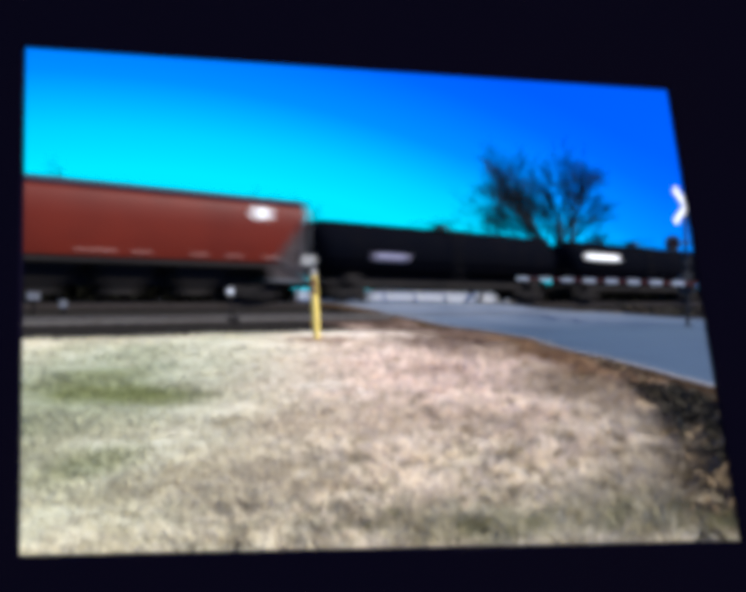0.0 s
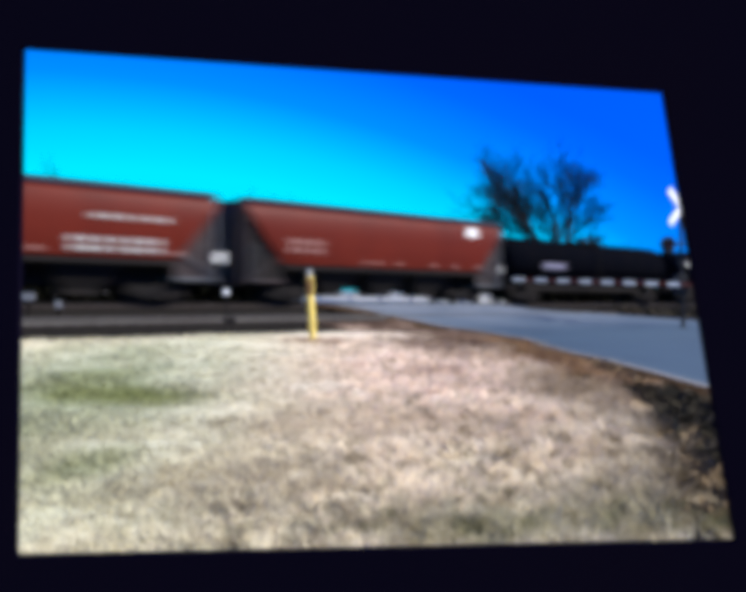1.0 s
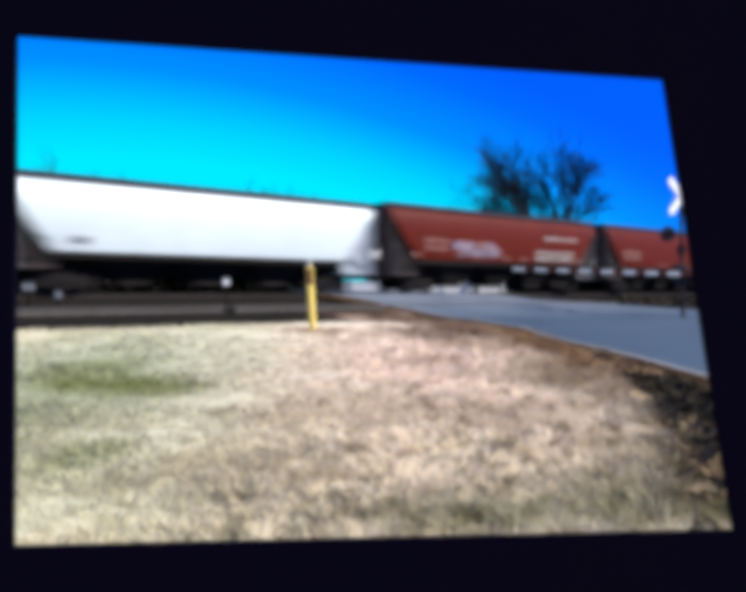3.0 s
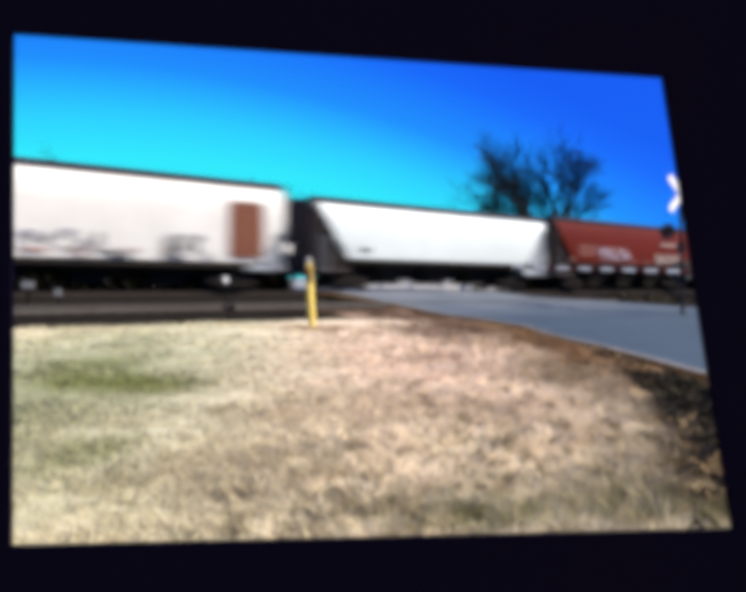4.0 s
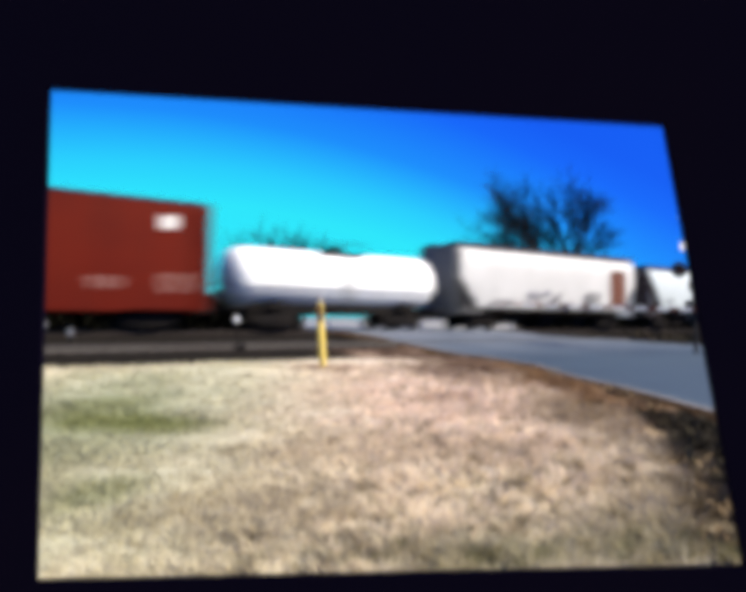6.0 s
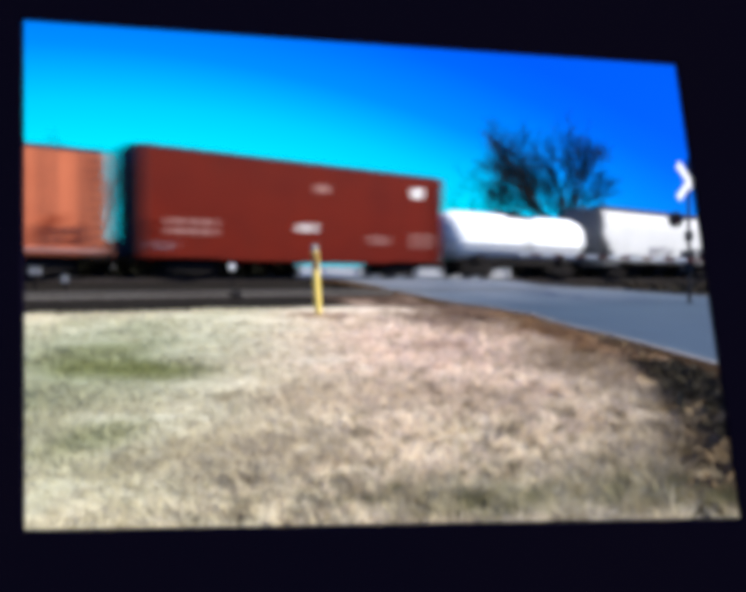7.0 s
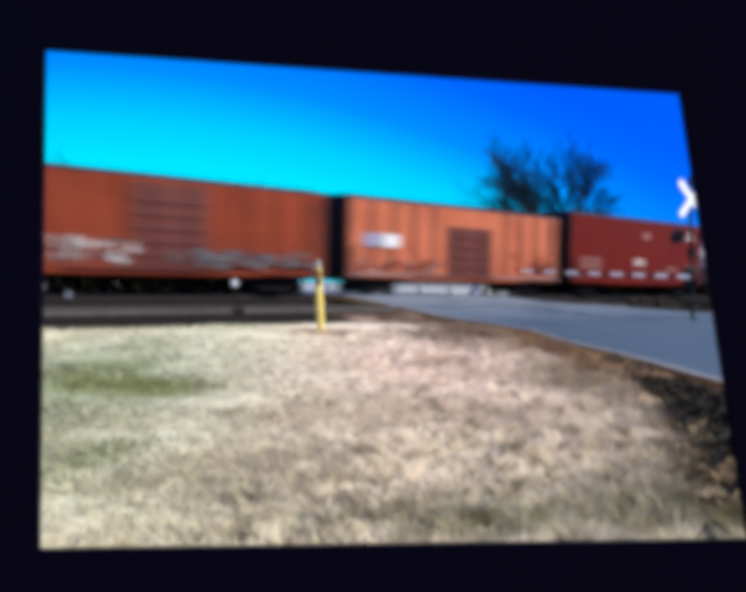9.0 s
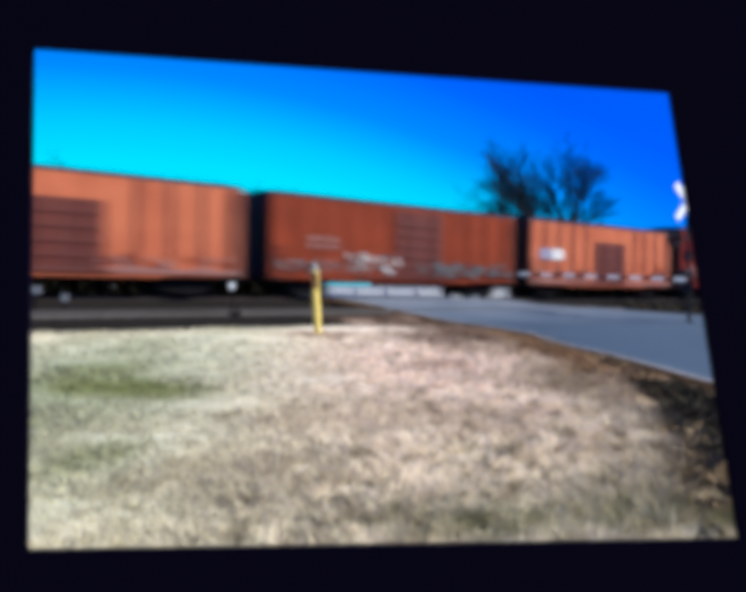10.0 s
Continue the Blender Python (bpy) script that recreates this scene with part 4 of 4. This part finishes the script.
            part("lock_bar", rod(bmesh.new(), (x, -w - 0.14, base + 0.1), (x, -w - 0.14, dz), 0.025, seg=6), GRIME_SHADE, dr)
        part("door_track", box(bmesh.new(), d0 - 2.6, d1 + 0.3, -w - 0.11, -w, base - 0.02, base + 0.08, 0.01), door_paint, car)
    running_gear(car, length)
    rolling.append((car, (s_right + s_left) / 2))
    return car


Y = -1.60
tank_car("tank_car", "black tank car with white markings on a grimy frame", 50.9, 32.7, BLACK, 1.52, 2.63, (-7.6, -3.9, 0.44))
tank_car("tank_car", "black tank car with white markings on a grimy frame", 31.5, 12.9, BLACK, 1.52, 2.63, (-5.9, -3.7, -0.28))

c = hopper_car("hopper_car", "faded red covered hopper car with a white square emblem", 12.2, -4.5, RED, ENDDARK, top=4.72, low=1.8)
plate(c, 5.5, 6.3, 3.75, 4.30, Y + 0.03, MARK, "emblem")
bars(c, -6.3, -4.3, 2.35, 3.1, Y, PALE, 2, 3)
for x in (-1.9, -1.1, 0.3, 2.8, 4.4, 6.2):
    plate(c, x, x + 0.32, 2.0, 2.14, Y + 0.02, PALE, "reflector")

c = hopper_car("hopper_car", "faded red covered hopper car with pale sprayed lettering", -6.0, -23.8, RED, ENDDARK, top=4.72, low=1.8)
bars(c, 3.6, 6.8, 3.3, 3.58, Y, REFLECTIVE, 1, 8)
bars(c, 2.8, 6.4, 2.0, 2.7, Y, REFLECTIVE, 2, 9)
graffiti(c, -4.4, -0.7, 1.98, 2.95, Y, (LAVENDER, PALE, LAVENDER), 4, 12)
bars(c, -6.5, -4.9, 2.3, 3.1, Y, PALE, 2, 10)
for x in (-7.4, -0.2, 1.4, 6.9):
    plate(c, x, x + 0.4, 2.0, 2.16, Y + 0.02, PALE, "reflector")

c = hopper_car("hopper_car", "clean white covered hopper car with a dark end", -25.0, -42.1, COOLWHITE, ENDDARK, top=4.52, low=1.58, cage=ALU, lit_end=SUNLIT_END)
plate(c, -6.0, -5.4, 1.95, 2.2, Y + 0.02, SPRAYDARK, "marking")
c = hopper_car("hopper_car", "dusty pale grey covered hopper car with a rust-brown panel", -44.0, -60.9, GREYWHITE, GREYDARK, top=4.88, low=1.25, cut=1.5, lid=3.3, lit_end=SUNLIT_END)
plate(c, 5.6, 7.35, 1.5, 3.95, Y, PATCH, "rust_panel")
graffiti(c, -3.0, 0.2, 1.5, 2.4, Y, (SPRAYDARK, SPRAY), 14, 9)
graffiti(c, 2.4, 4.6, 1.5, 2.5, Y, (SPRAYDARK, GREYEND), 15, 8)
graffiti(c, -6.2, 5.2, 1.35, 1.8, Y, (PALE, GREYDARK), 16, 7)

tank_car("tank_car", "bright white tank car with a dark underframe", -62.2, -74.6, WHITE, 1.42, 2.47)

c = box_car("boxcar", "dark red high boxcar with small white emblems", -75.9, -92.3, MAROON, 5.43, 0)
plate(c, 6.1, 6.75, 4.2, 4.75, -1.56, MARK, "emblem")
plate(c, 0.1, 0.75, 4.05, 4.45, -1.56, PALE, "emblem")
bars(c, -0.9, 0.1, 2.15, 2.6, -1.56, MARK, 2, 21)
bars(c, 3.2, 4.6, 1.7, 2.2, -1.56, PALE, 2, 22)
bars(c, 6.0, 7.8, 1.6, 2.4, -1.56, PALE, 3, 23)
bars(c, -7.2, -5.0, 1.8, 2.6, -1.56, PALE, 2, 24)
graffiti(c, -8.1, -6.6, 1.15, 1.6, -1.56, (PALE, SPRAY), 25, 5)

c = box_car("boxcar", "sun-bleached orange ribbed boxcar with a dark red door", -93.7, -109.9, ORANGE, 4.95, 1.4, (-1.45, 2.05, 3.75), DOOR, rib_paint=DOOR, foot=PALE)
plate(c, -7.2, -6.1, 2.45, 3.1, -1.62, LAVENDER, "emblem")
plate(c, -6.0, -4.9, 2.45, 3.1, -1.62, GREYWHITE, "emblem")
graffiti(c, -7.6, -1.8, 1.1, 1.9, -1.62, (RUST, PALE, DOOR), 31, 8)
bars(c, 5.4, 7.4, 1.3, 2.0, -1.62, DOOR, 2, 32)
graffiti(c, 3.9, 7.2, 1.2, 2.5, -1.62, (RUST,), 33, 9)

c = box_car("boxcar", "rusty red-brown boxcar with grey graffiti along its foot", -111.3, -127.8, RUST, 4.88, 1.4, (-1.0, 2.3, 4.5), DOOR)
graffiti(c, -4.1, -0.7, 1.1, 2.3, -1.62, (SPRAYDARK, DOOR, REFLECTIVE), 41, 9)
graffiti(c, -8.0, -4.2, 1.1, 1.9, -1.62, (DOOR, PALE, SPRAYDARK), 42, 8)
graffiti(c, 0.4, 7.8, 1.1, 2.0, -1.68, (DOOR, SPRAYDARK, GREYEND), 43, 11)
bars(c, -6.3, -4.4, 2.3, 3.0, -1.62, PALE, 2, 44)

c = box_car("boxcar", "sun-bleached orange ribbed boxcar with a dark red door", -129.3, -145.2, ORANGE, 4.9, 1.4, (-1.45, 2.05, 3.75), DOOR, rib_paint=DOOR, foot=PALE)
graffiti(c, 1.8, 7.4, 1.1, 1.8, -1.62, (RUST, PALE), 51, 8)


# ---- beside the line ----
def marker_post():
    post = tagged(new("marker_post"), "leaning yellow marker post with a pale cap", "marker post")
    post.matrix_world = Matrix.Translation((-1.52, 19.4, float(ground_height(-1.52, 19.4)) - 0.03)) @ pose(0, 0, 0, 0, -3.8, 0)
    bm = bmesh.new()
    ring = [(math.cos(a) * 0.09, math.sin(a) * 0.05) for a in [2 * math.pi * i / 16 for i in range(16)]]
    loft(bm, [[(x, y, z) for x, y in ring] for z in (-0.1, 0.05, 0.6, 1.3, 1.75)])
    part("shaft", bm, YELLOW, post)
    part("cap", loft(bmesh.new(), [[(x * f, y * f, z) for x, y in ring] for z, f in ((1.75, 1.02), (1.88, 1.02), (1.94, 0.6), (1.95, 0.1))]), CONCRETE, post)
    part("decal", slab(bmesh.new(), [(-0.07, 1.25), (0.07, 1.25), (0.07, 1.7), (-0.07, 1.7)], -0.056, -0.05), PATCH, post)


marker_post()


def crossing_signal():
    sig = tagged(new("crossing_signal"), "crossing signal mast with white crossbuck, black lamps and lowered gate", "crossing signal")
    x, y = 13.25, 30.0
    sig.matrix_world = Matrix.Translation((x, y, float(road_height(x, y)))) @ pose(0, 0, 0, 0, -2.5, 0)
    part("mast", rod(bmesh.new(), (0, 0, 0), (0, 0, 5.75), 0.075, 0.06, seg=14), LAMPBLACK, sig, "dark painted mast")
    part("foundation", loft(bmesh.new(), [[(a * r, b * r, z) for a, b in ((-1, -1), (1, -1), (1, 1), (-1, 1))] for z, r in ((-0.15, 0.15), (0.03, 0.14), (0.05, 0.1))]), TIMBER, sig)
    for ang in (42, -42):
        bm = box(bmesh.new(), -1.05, 1.05, -0.1, -0.085, -0.15, 0.15)
        b = part("crossbuck_blade", bm, MARK, sig)
        b.matrix_local = pose(-0.03, 0 if ang > 0 else -0.02, 5.05) @ pose(0, 0, 0, 0, 0, 32) @ pose(0, 0, 0, 0, ang, 0)
    bm = rod(bmesh.new(), (-0.72, -0.12, 3.5), (0.72, -0.12, 3.5), 0.04, seg=8)
    arm = part("lamp_arm", bm, LAMPBLACK, sig)
    for dx in (-0.62, 0.62):
        bm = bmesh.new()
        rod(bm, (dx, -0.16, 3.5), (dx, -0.19, 3.5), 0.33, seg=24)
        rod(bm, (dx, -0.14, 3.5), (dx, 0.1, 3.5), 0.13, 0.10, seg=16)
        lamp = part("lamp_background", bm, LAMPBLACK, sig)
        part("lens", rod(bmesh.new(), (dx, -0.19, 3.5), (dx, -0.21, 3.5), 0.13, seg=20), LENS, lamp)
        v = bmesh.new()
        rings = [[(dx + math.cos(a) * r, yy, 3.5 + math.sin(a) * r) for a in [math.pi * (i / 10 * 1.2 - 0.1) for i in range(11)] for r in (0.15,)] for yy in (-0.19, -0.44)]
        rows = [[v.verts.new(p) for p in r] for r in rings]
        for i in range(10):
            v.faces.new((rows[0][i], rows[0][i + 1], rows[1][i + 1], rows[1][i]))
        bmesh.ops.solidify(v, geom=v.faces[:], thickness=0.01)
        part("visor", v, LAMPBLACK, lamp)
    part("bell", rod(bmesh.new(), (0, 0, 5.75), (0, 0, 5.98), 0.14, 0.05, seg=16), LAMPBLACK, sig)
    part("gate_mechanism", box(bmesh.new(), -0.30, 0.14, -0.22, 0.22, 1.35, 2.2, 0.04), LAMPBLACK, sig, "dark gate machine")
    arm = part("gate_arm", loft(bmesh.new(), [[(x, -0.3 + y * w, 1.80 - 0.061 * x + z * w) for y, z in ((-0.03, -0.055), (0.03, -0.055), (0.03, 0.055), (-0.03, 0.055))] for x, w in ((0.9, 1.3), (-6.95, 0.8))]), GATE_RED, sig, "lowered gate arm with red and white stripes")
    x = -0.25
    while x > -6.8:
        stripe = loft(bmesh.new(), [[(q, -0.3 + y * w, 1.80 - 0.061 * q + z * w) for y, z in ((-0.034, -0.059), (0.034, -0.059), (0.034, 0.059), (-0.034, 0.059))] for q, w in ((x, 1.24 + x * 0.064), (x - 0.5, 1.21 + x * 0.064))])
        part("white_stripe", stripe, MARK, arm)
        x -= 0.92
    for dy in (-0.36, 0.2):
        part("counterweight", box(bmesh.new(), 0.5, 1.0, dy, dy + 0.06, 1.72, 2.17, 0.02), LAMPBLACK, sig)
    part("junction_box", box(bmesh.new(), -0.14, 0.14, -0.12, 0.12, 2.6, 3.0, 0.02), LAMPBLACK, sig)


crossing_signal()


def switch_stand():
    st = tagged(new("switch_stand"), "low switch stand with a round white target by the siding", "switch stand")
    st.matrix_world = Matrix.Translation((-4.7, 23.5, 0.40)) @ pose(0, 0, 0, 0, 0, 10)
    part("base", box(bmesh.new(), -0.3, 0.3, -0.2, 0.2, -0.03, 0.16, 0.03), GRIME_SHADE, st)
    part("spindle", rod(bmesh.new(), (0, 0, 0.1), (0, 0, 1.15), 0.03, seg=10), GRIME_SHADE, st)
    part("lever", rod(bmesh.new(), (0.05, -0.1, 0.25), (0.65, -0.12, 0.4), 0.022, seg=8), GRIME_SHADE, st)
    part("target", rod(bmesh.new(), (0, -0.05, 1.02), (0, -0.035, 1.02), 0.115, seg=24), MARK, st)


switch_stand()


def line_marker(x, y, z, w):
    p = tagged(new("line_marker"), "short dark post with a small pale plate between the tracks", "marker post", "line markers")
    p.matrix_world = Matrix.Translation((x, y, 0.40))
    part("post", box(bmesh.new(), -0.05, 0.05, -0.05, 0.05, -0.1, z - 0.3, 0.01), TIMBER, p)
    part("plate", box(bmesh.new(), -w / 2, w / 2, -0.07, -0.05, z - 0.55, z - 0.3), CONCRETE, p)


line_marker(-11.4, 24.0, 1.2, 0.42)
line_marker(-10.4, 24.0, 0.95, 0.24)


def pale_wall():
    """A long low precast wall beyond the crossing: panels between posts, under a coping."""
    wall = tagged(new("low_wall"), "long low pale concrete wall far beyond the crossing", "wall")
    wall.matrix_world = Matrix.Translation((-8.6, 79.0, float(ground_height(-8.6, 79.0)))) @ pose(0, 0, 0, 0, 0, 4)
    panel = to_mesh("panel", box(bmesh.new(), 0.14, 3.26, -0.05, 0.05, -0.1, 1.02, 0.02), PALE_WALL)
    post = to_mesh("post", box(bmesh.new(), -0.13, 0.13, -0.14, 0.14, -0.1, 1.18, 0.02), PALE_WALL)
    coping = to_mesh("coping", box(bmesh.new(), 0.14, 3.26, -0.1, 0.1, 1.02, 1.12, 0.02), PALE_WALL)
    for k in range(8):
        for name, me in (("post", post), ("panel", panel), ("coping", coping)):
            if k < 7 or name == "post":
                part(name, me, PALE_WALL, wall).location = (3.4 * k, 0, 0)


pale_wall()


# ---- trees ----
def tube(verts, faces, pts, radii, seg):
    base = len(verts)
    for k, (p, r) in enumerate(zip(pts, radii)):
        d = (pts[min(k + 1, len(pts) - 1)] - pts[max(k - 1, 0)]).normalized()
        a = d.orthogonal().normalized()
        b = d.cross(a)
        for i in range(seg):
            t = 2 * math.pi * i / seg
            verts.append(p + (a * math.cos(t) + b * math.sin(t)) * r)
    for k in range(len(pts) - 1):
        for i in range(seg):
            j = (i + 1) % seg
            faces.append((base + k * seg + i, base + k * seg + j, base + (k + 1) * seg + j, base + (k + 1) * seg + i))


def grow(rng, store, p, d, length, radius, level, last, spread, rise, twig):
    """A limb and the limbs, branches and twigs that spring from it."""
    steps = 5 if level < 2 else 3
    pts, radii = [p.copy()], [radius]
    for k in range(steps):
        d = (d + Vector((rng.uniform(-1, 1), rng.uniform(-1, 1), rng.uniform(-1, 1))) * 0.16 + Vector((0, 0, rise))).normalized()
        p = p + d * (length / steps)
        pts.append(p.copy())
        radii.append(radius * (1 - 0.62 * (k + 1) / steps))
    which = "trunk" if level <= 2 else "crown"
    verts, faces = store[which]
    tube(verts, faces, pts, radii, 8 if level == 0 else 5 if level < 3 else 3)
    if level == last:
        return
    kids = 5
    for k in range(kids):
        f = rng.uniform(0.35, 1.0) if k else 1.0
        i = min(steps - 1, int(f * steps))
        q = pts[i].lerp(pts[i + 1], f * steps - i) if i < steps else pts[-1]
        side = Vector((rng.uniform(-1, 1), rng.uniform(-1, 1), rng.uniform(-0.4, 0.8)))
        nd = (d + side.normalized() * spread).normalized()
        grow(rng, store, q, nd, length * rng.uniform(0.5, 0.78), max(radii[min(i + 1, steps)] * 0.75, twig), level + 1, last, spread, rise, twig)


def bare_tree(name, label, x, y, limbs, trunk_h, trunk_r, seed, last=4, spread=0.8, rise=0.06, twig=0.02):
    rng = random.Random(seed)
    t = tagged(new(name), label, "tree", "bare trees")
    t.matrix_world = Matrix.Translation((x, y, float(ground_height(x, y)) - 0.1))
    store = {"trunk": ([], []), "crown": ([], [])}
    pts = [Vector((0, 0, trunk_h * k / 4)) + Vector((rng.uniform(-0.1, 0.1), rng.uniform(-0.1, 0.1), 0)) * k for k in range(5)]
    tube(*store["trunk"], pts, [trunk_r * (1.35, 1.0, 0.92, 0.88, 0.8)[k] for k in range(5)], 10)
    for dx, dy, dz, ln, r in limbs:
        grow(rng, store, pts[-1] - Vector((0, 0, trunk_h * 0.1)), Vector((dx, dy, dz)).normalized(), ln, r, 1, last, spread, rise, twig)
    for which, (verts, faces) in store.items():
        me = bpy.data.meshes.new(which)
        me.from_pydata([tuple(v) for v in verts], [], faces)
        me.materials.append(BARK)
        part(which, me, BARK, t)
    return t


bare_tree("bare_tree", "large bare dark tree with a forked spreading crown", 18.4, 70.0,
          [(-0.92, 0.1, 1.22, 6.4, 0.36), (-0.85, -0.4, 0.85, 5.0, 0.30), (-0.72, 0.4, 0.95, 5.0, 0.30), (-1.0, 0.2, 0.30, 4.0, 0.22), (-0.9, -0.3, 0.6, 4.2, 0.24), (0.22, 0.1, 1.2, 5.0, 0.34), (0.36, -0.3, 1.0, 4.7, 0.30),
           (0.60, 0.3, 0.8, 3.9, 0.24), (0.9, 0.0, 0.5, 2.2, 0.18), (0.16, 0.5, 0.6, 3.2, 0.2), (-0.30, 0.2, 1.0, 3.3, 0.24)], 4.6, 0.6, 8, 5, 0.54, 0.0, 0.022)
LEFT_TREE = [(-0.6, 0, 1.0, 4.4, 0.2), (0.1, 0.3, 1.2, 4.8, 0.2), (0.7, -0.2, 1.0, 4.3, 0.18)]
bare_tree("bare_tree", "distant bare tree with thin hazy twigs", -15.0, 92.0, LEFT_TREE, 5.0, 0.28, 11, 4, 0.7, 0.05, 0.03)
bare_tree("bare_tree", "distant bare tree with thin hazy twigs", -11.8, 95.0, LEFT_TREE, 4.4, 0.25, 12, 4, 0.7, 0.05, 0.03)
bare_tree("bare_tree", "distant bare tree with thin hazy twigs", -37.5, 82.0, LEFT_TREE, 5.4, 0.28, 13, 4, 0.7, 0.05, 0.026)
bare_tree("bare_tree", "distant bare tree with thin hazy twigs", -32.5, 84.0, LEFT_TREE, 4.3, 0.26, 14, 4, 0.7, 0.05, 0.026)
bare_tree("bare_tree", "distant bare tree with thin hazy twigs", 12.0, 80.0, LEFT_TREE, 3.0, 0.2, 15, 3, 0.7)
bare_tree("bare_tree", "distant bare tree with thin hazy twigs", 40.0, 110.0, LEFT_TREE, 2.2, 0.2, 16, 3, 0.7)



def brush_row(s0, s1, across, tall, count, seed):
    """A row of dense dark brush behind the line: many small leaf clumps on bent stems."""
    rng = np.random.default_rng(seed)
    s = rng.uniform(s0, s1, count)
    h = tall * (0.75 + 0.35 * np.array([noise.noise(Vector((q * 0.35, seed, 0))) for q in s]))
    z = h * rng.random(count) ** 0.8
    dv = rng.normal(0, 0.7, count)
    foot = S_ZERO.dot(TRACK_U)
    cx = (foot + s) * TRACK_U.x + (across + dv) * TRACK_N.x
    cy = (foot + s) * TRACK_U.y + (across + dv) * TRACK_N.y
    cz = ground_height(cx, cy) + z
    size = rng.uniform(0.10, 0.26, count)
    a = rng.normal(0, 1, (count, 3, 3)) * size[:, None, None]
    verts = (np.stack([cx, cy, cz], -1)[:, None, :] + a).reshape(-1, 3)
    me = bpy.data.meshes.new("brush")
    me.from_pydata(verts.tolist(), [], np.arange(3 * count).reshape(-1, 3).tolist())
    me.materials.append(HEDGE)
    return tagged(new("brush", me), "dark dense winter brush behind the railway line", "brush", kind="stuff")


def weed_patch(ovals, count, tall, mat, label, seed, leaf=(0.02, 0.06)):
    """Dead weeds in the hollow beside the road: stems and small leaves."""
    rng = np.random.default_rng(seed)
    pick = rng.integers(0, len(ovals), count)
    ov = np.array(ovals)[pick]
    r, a = np.sqrt(rng.random(count)), rng.uniform(0, 2 * np.pi, count)
    x, y = ov[:, 0] + ov[:, 2] * r * np.cos(a), ov[:, 1] + ov[:, 3] * r * np.sin(a)
    z = ground_height(x, y) - 0.12 + tall * rng.random(count) * (1.15 - r)
    size = rng.uniform(*leaf, count)
    off = rng.normal(0, 1, (count, 3, 3)) * size[:, None, None]
    verts = (np.stack([x, y, z], -1)[:, None, :] + off).reshape(-1, 3)
    me = bpy.data.meshes.new("weeds")
    me.from_pydata(verts.tolist(), [], np.arange(3 * count).reshape(-1, 3).tolist())
    me.materials.append(mat)
    return tagged(new("weeds", me), label, "weeds", kind="stuff")


weed_patch([(4.62, 10.9, 0.5, 1.7), (4.1, 8.5, 0.5, 1.5), (3.6, 7.3, 0.5, 1.0), (3.2, 6.4, 0.28, 0.6), (3.4, 6.4, 0.3, 0.6)], 6500, 0.24, WEEDS, "dark dead weeds in the hollow beside the road", 21)
weed_patch([(2.85, 5.9, 0.4, 0.9), (2.4, 4.8, 0.4, 0.45), (3.4, 7.4, 0.4, 0.9), (4.9, 14.5, 0.4, 2.0), (4.6, 18.5, 0.5, 2.0), (3.6, 12.2, 0.8, 1.2)], 7500, 0.2, BROWN_WEEDS, "brown dead weeds along the edge of the turf", 22)
# Dark leaf scatter that darkens the ground between road and line.
weed_patch([(14.0, 38.6, 2.6, 1.5), (17.5, 41.5, 3.0, 1.8), (22.0, 45.0, 3.6, 2.0), (27.5, 49.4, 4.0, 2.2)], 15000, 0.55, WEEDS, "dark low leaves between the road and the line", 23, (0.05, 0.14))


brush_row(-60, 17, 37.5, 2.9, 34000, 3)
# These two rows are added to block bright sky under the cars.
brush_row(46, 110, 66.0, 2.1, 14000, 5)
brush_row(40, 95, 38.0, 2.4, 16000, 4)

build_track("main_track", MAIN, RAIL_TOP, -70, 130, -18.0, 52.0, STEEL)
build_track("siding_track", SIDING, SIDING_TOP, -60, 110, -14.0, 34.0, BRIGHT_STEEL)


# ---- what moves ----
def motions():
    for car, s in rolling:
        rows = []
        for k in range(11):
            p = on_track(s + SPEED * k, MAIN, RAIL_TOP)
            rows.append((k, Matrix.Translation(p) @ pose(0, 0, 0, 0, 0, TURN)))
        walk(car, rows)
    turn = math.degrees(SPEED / WHEEL_R)
    for w, dx in wheelsets:
        walk(w, [(k / FPS, pose(dx, 0, WHEEL_R, 0, turn * k / FPS % 360, 0)) for k in range(10 * FPS + 1)])


motions()
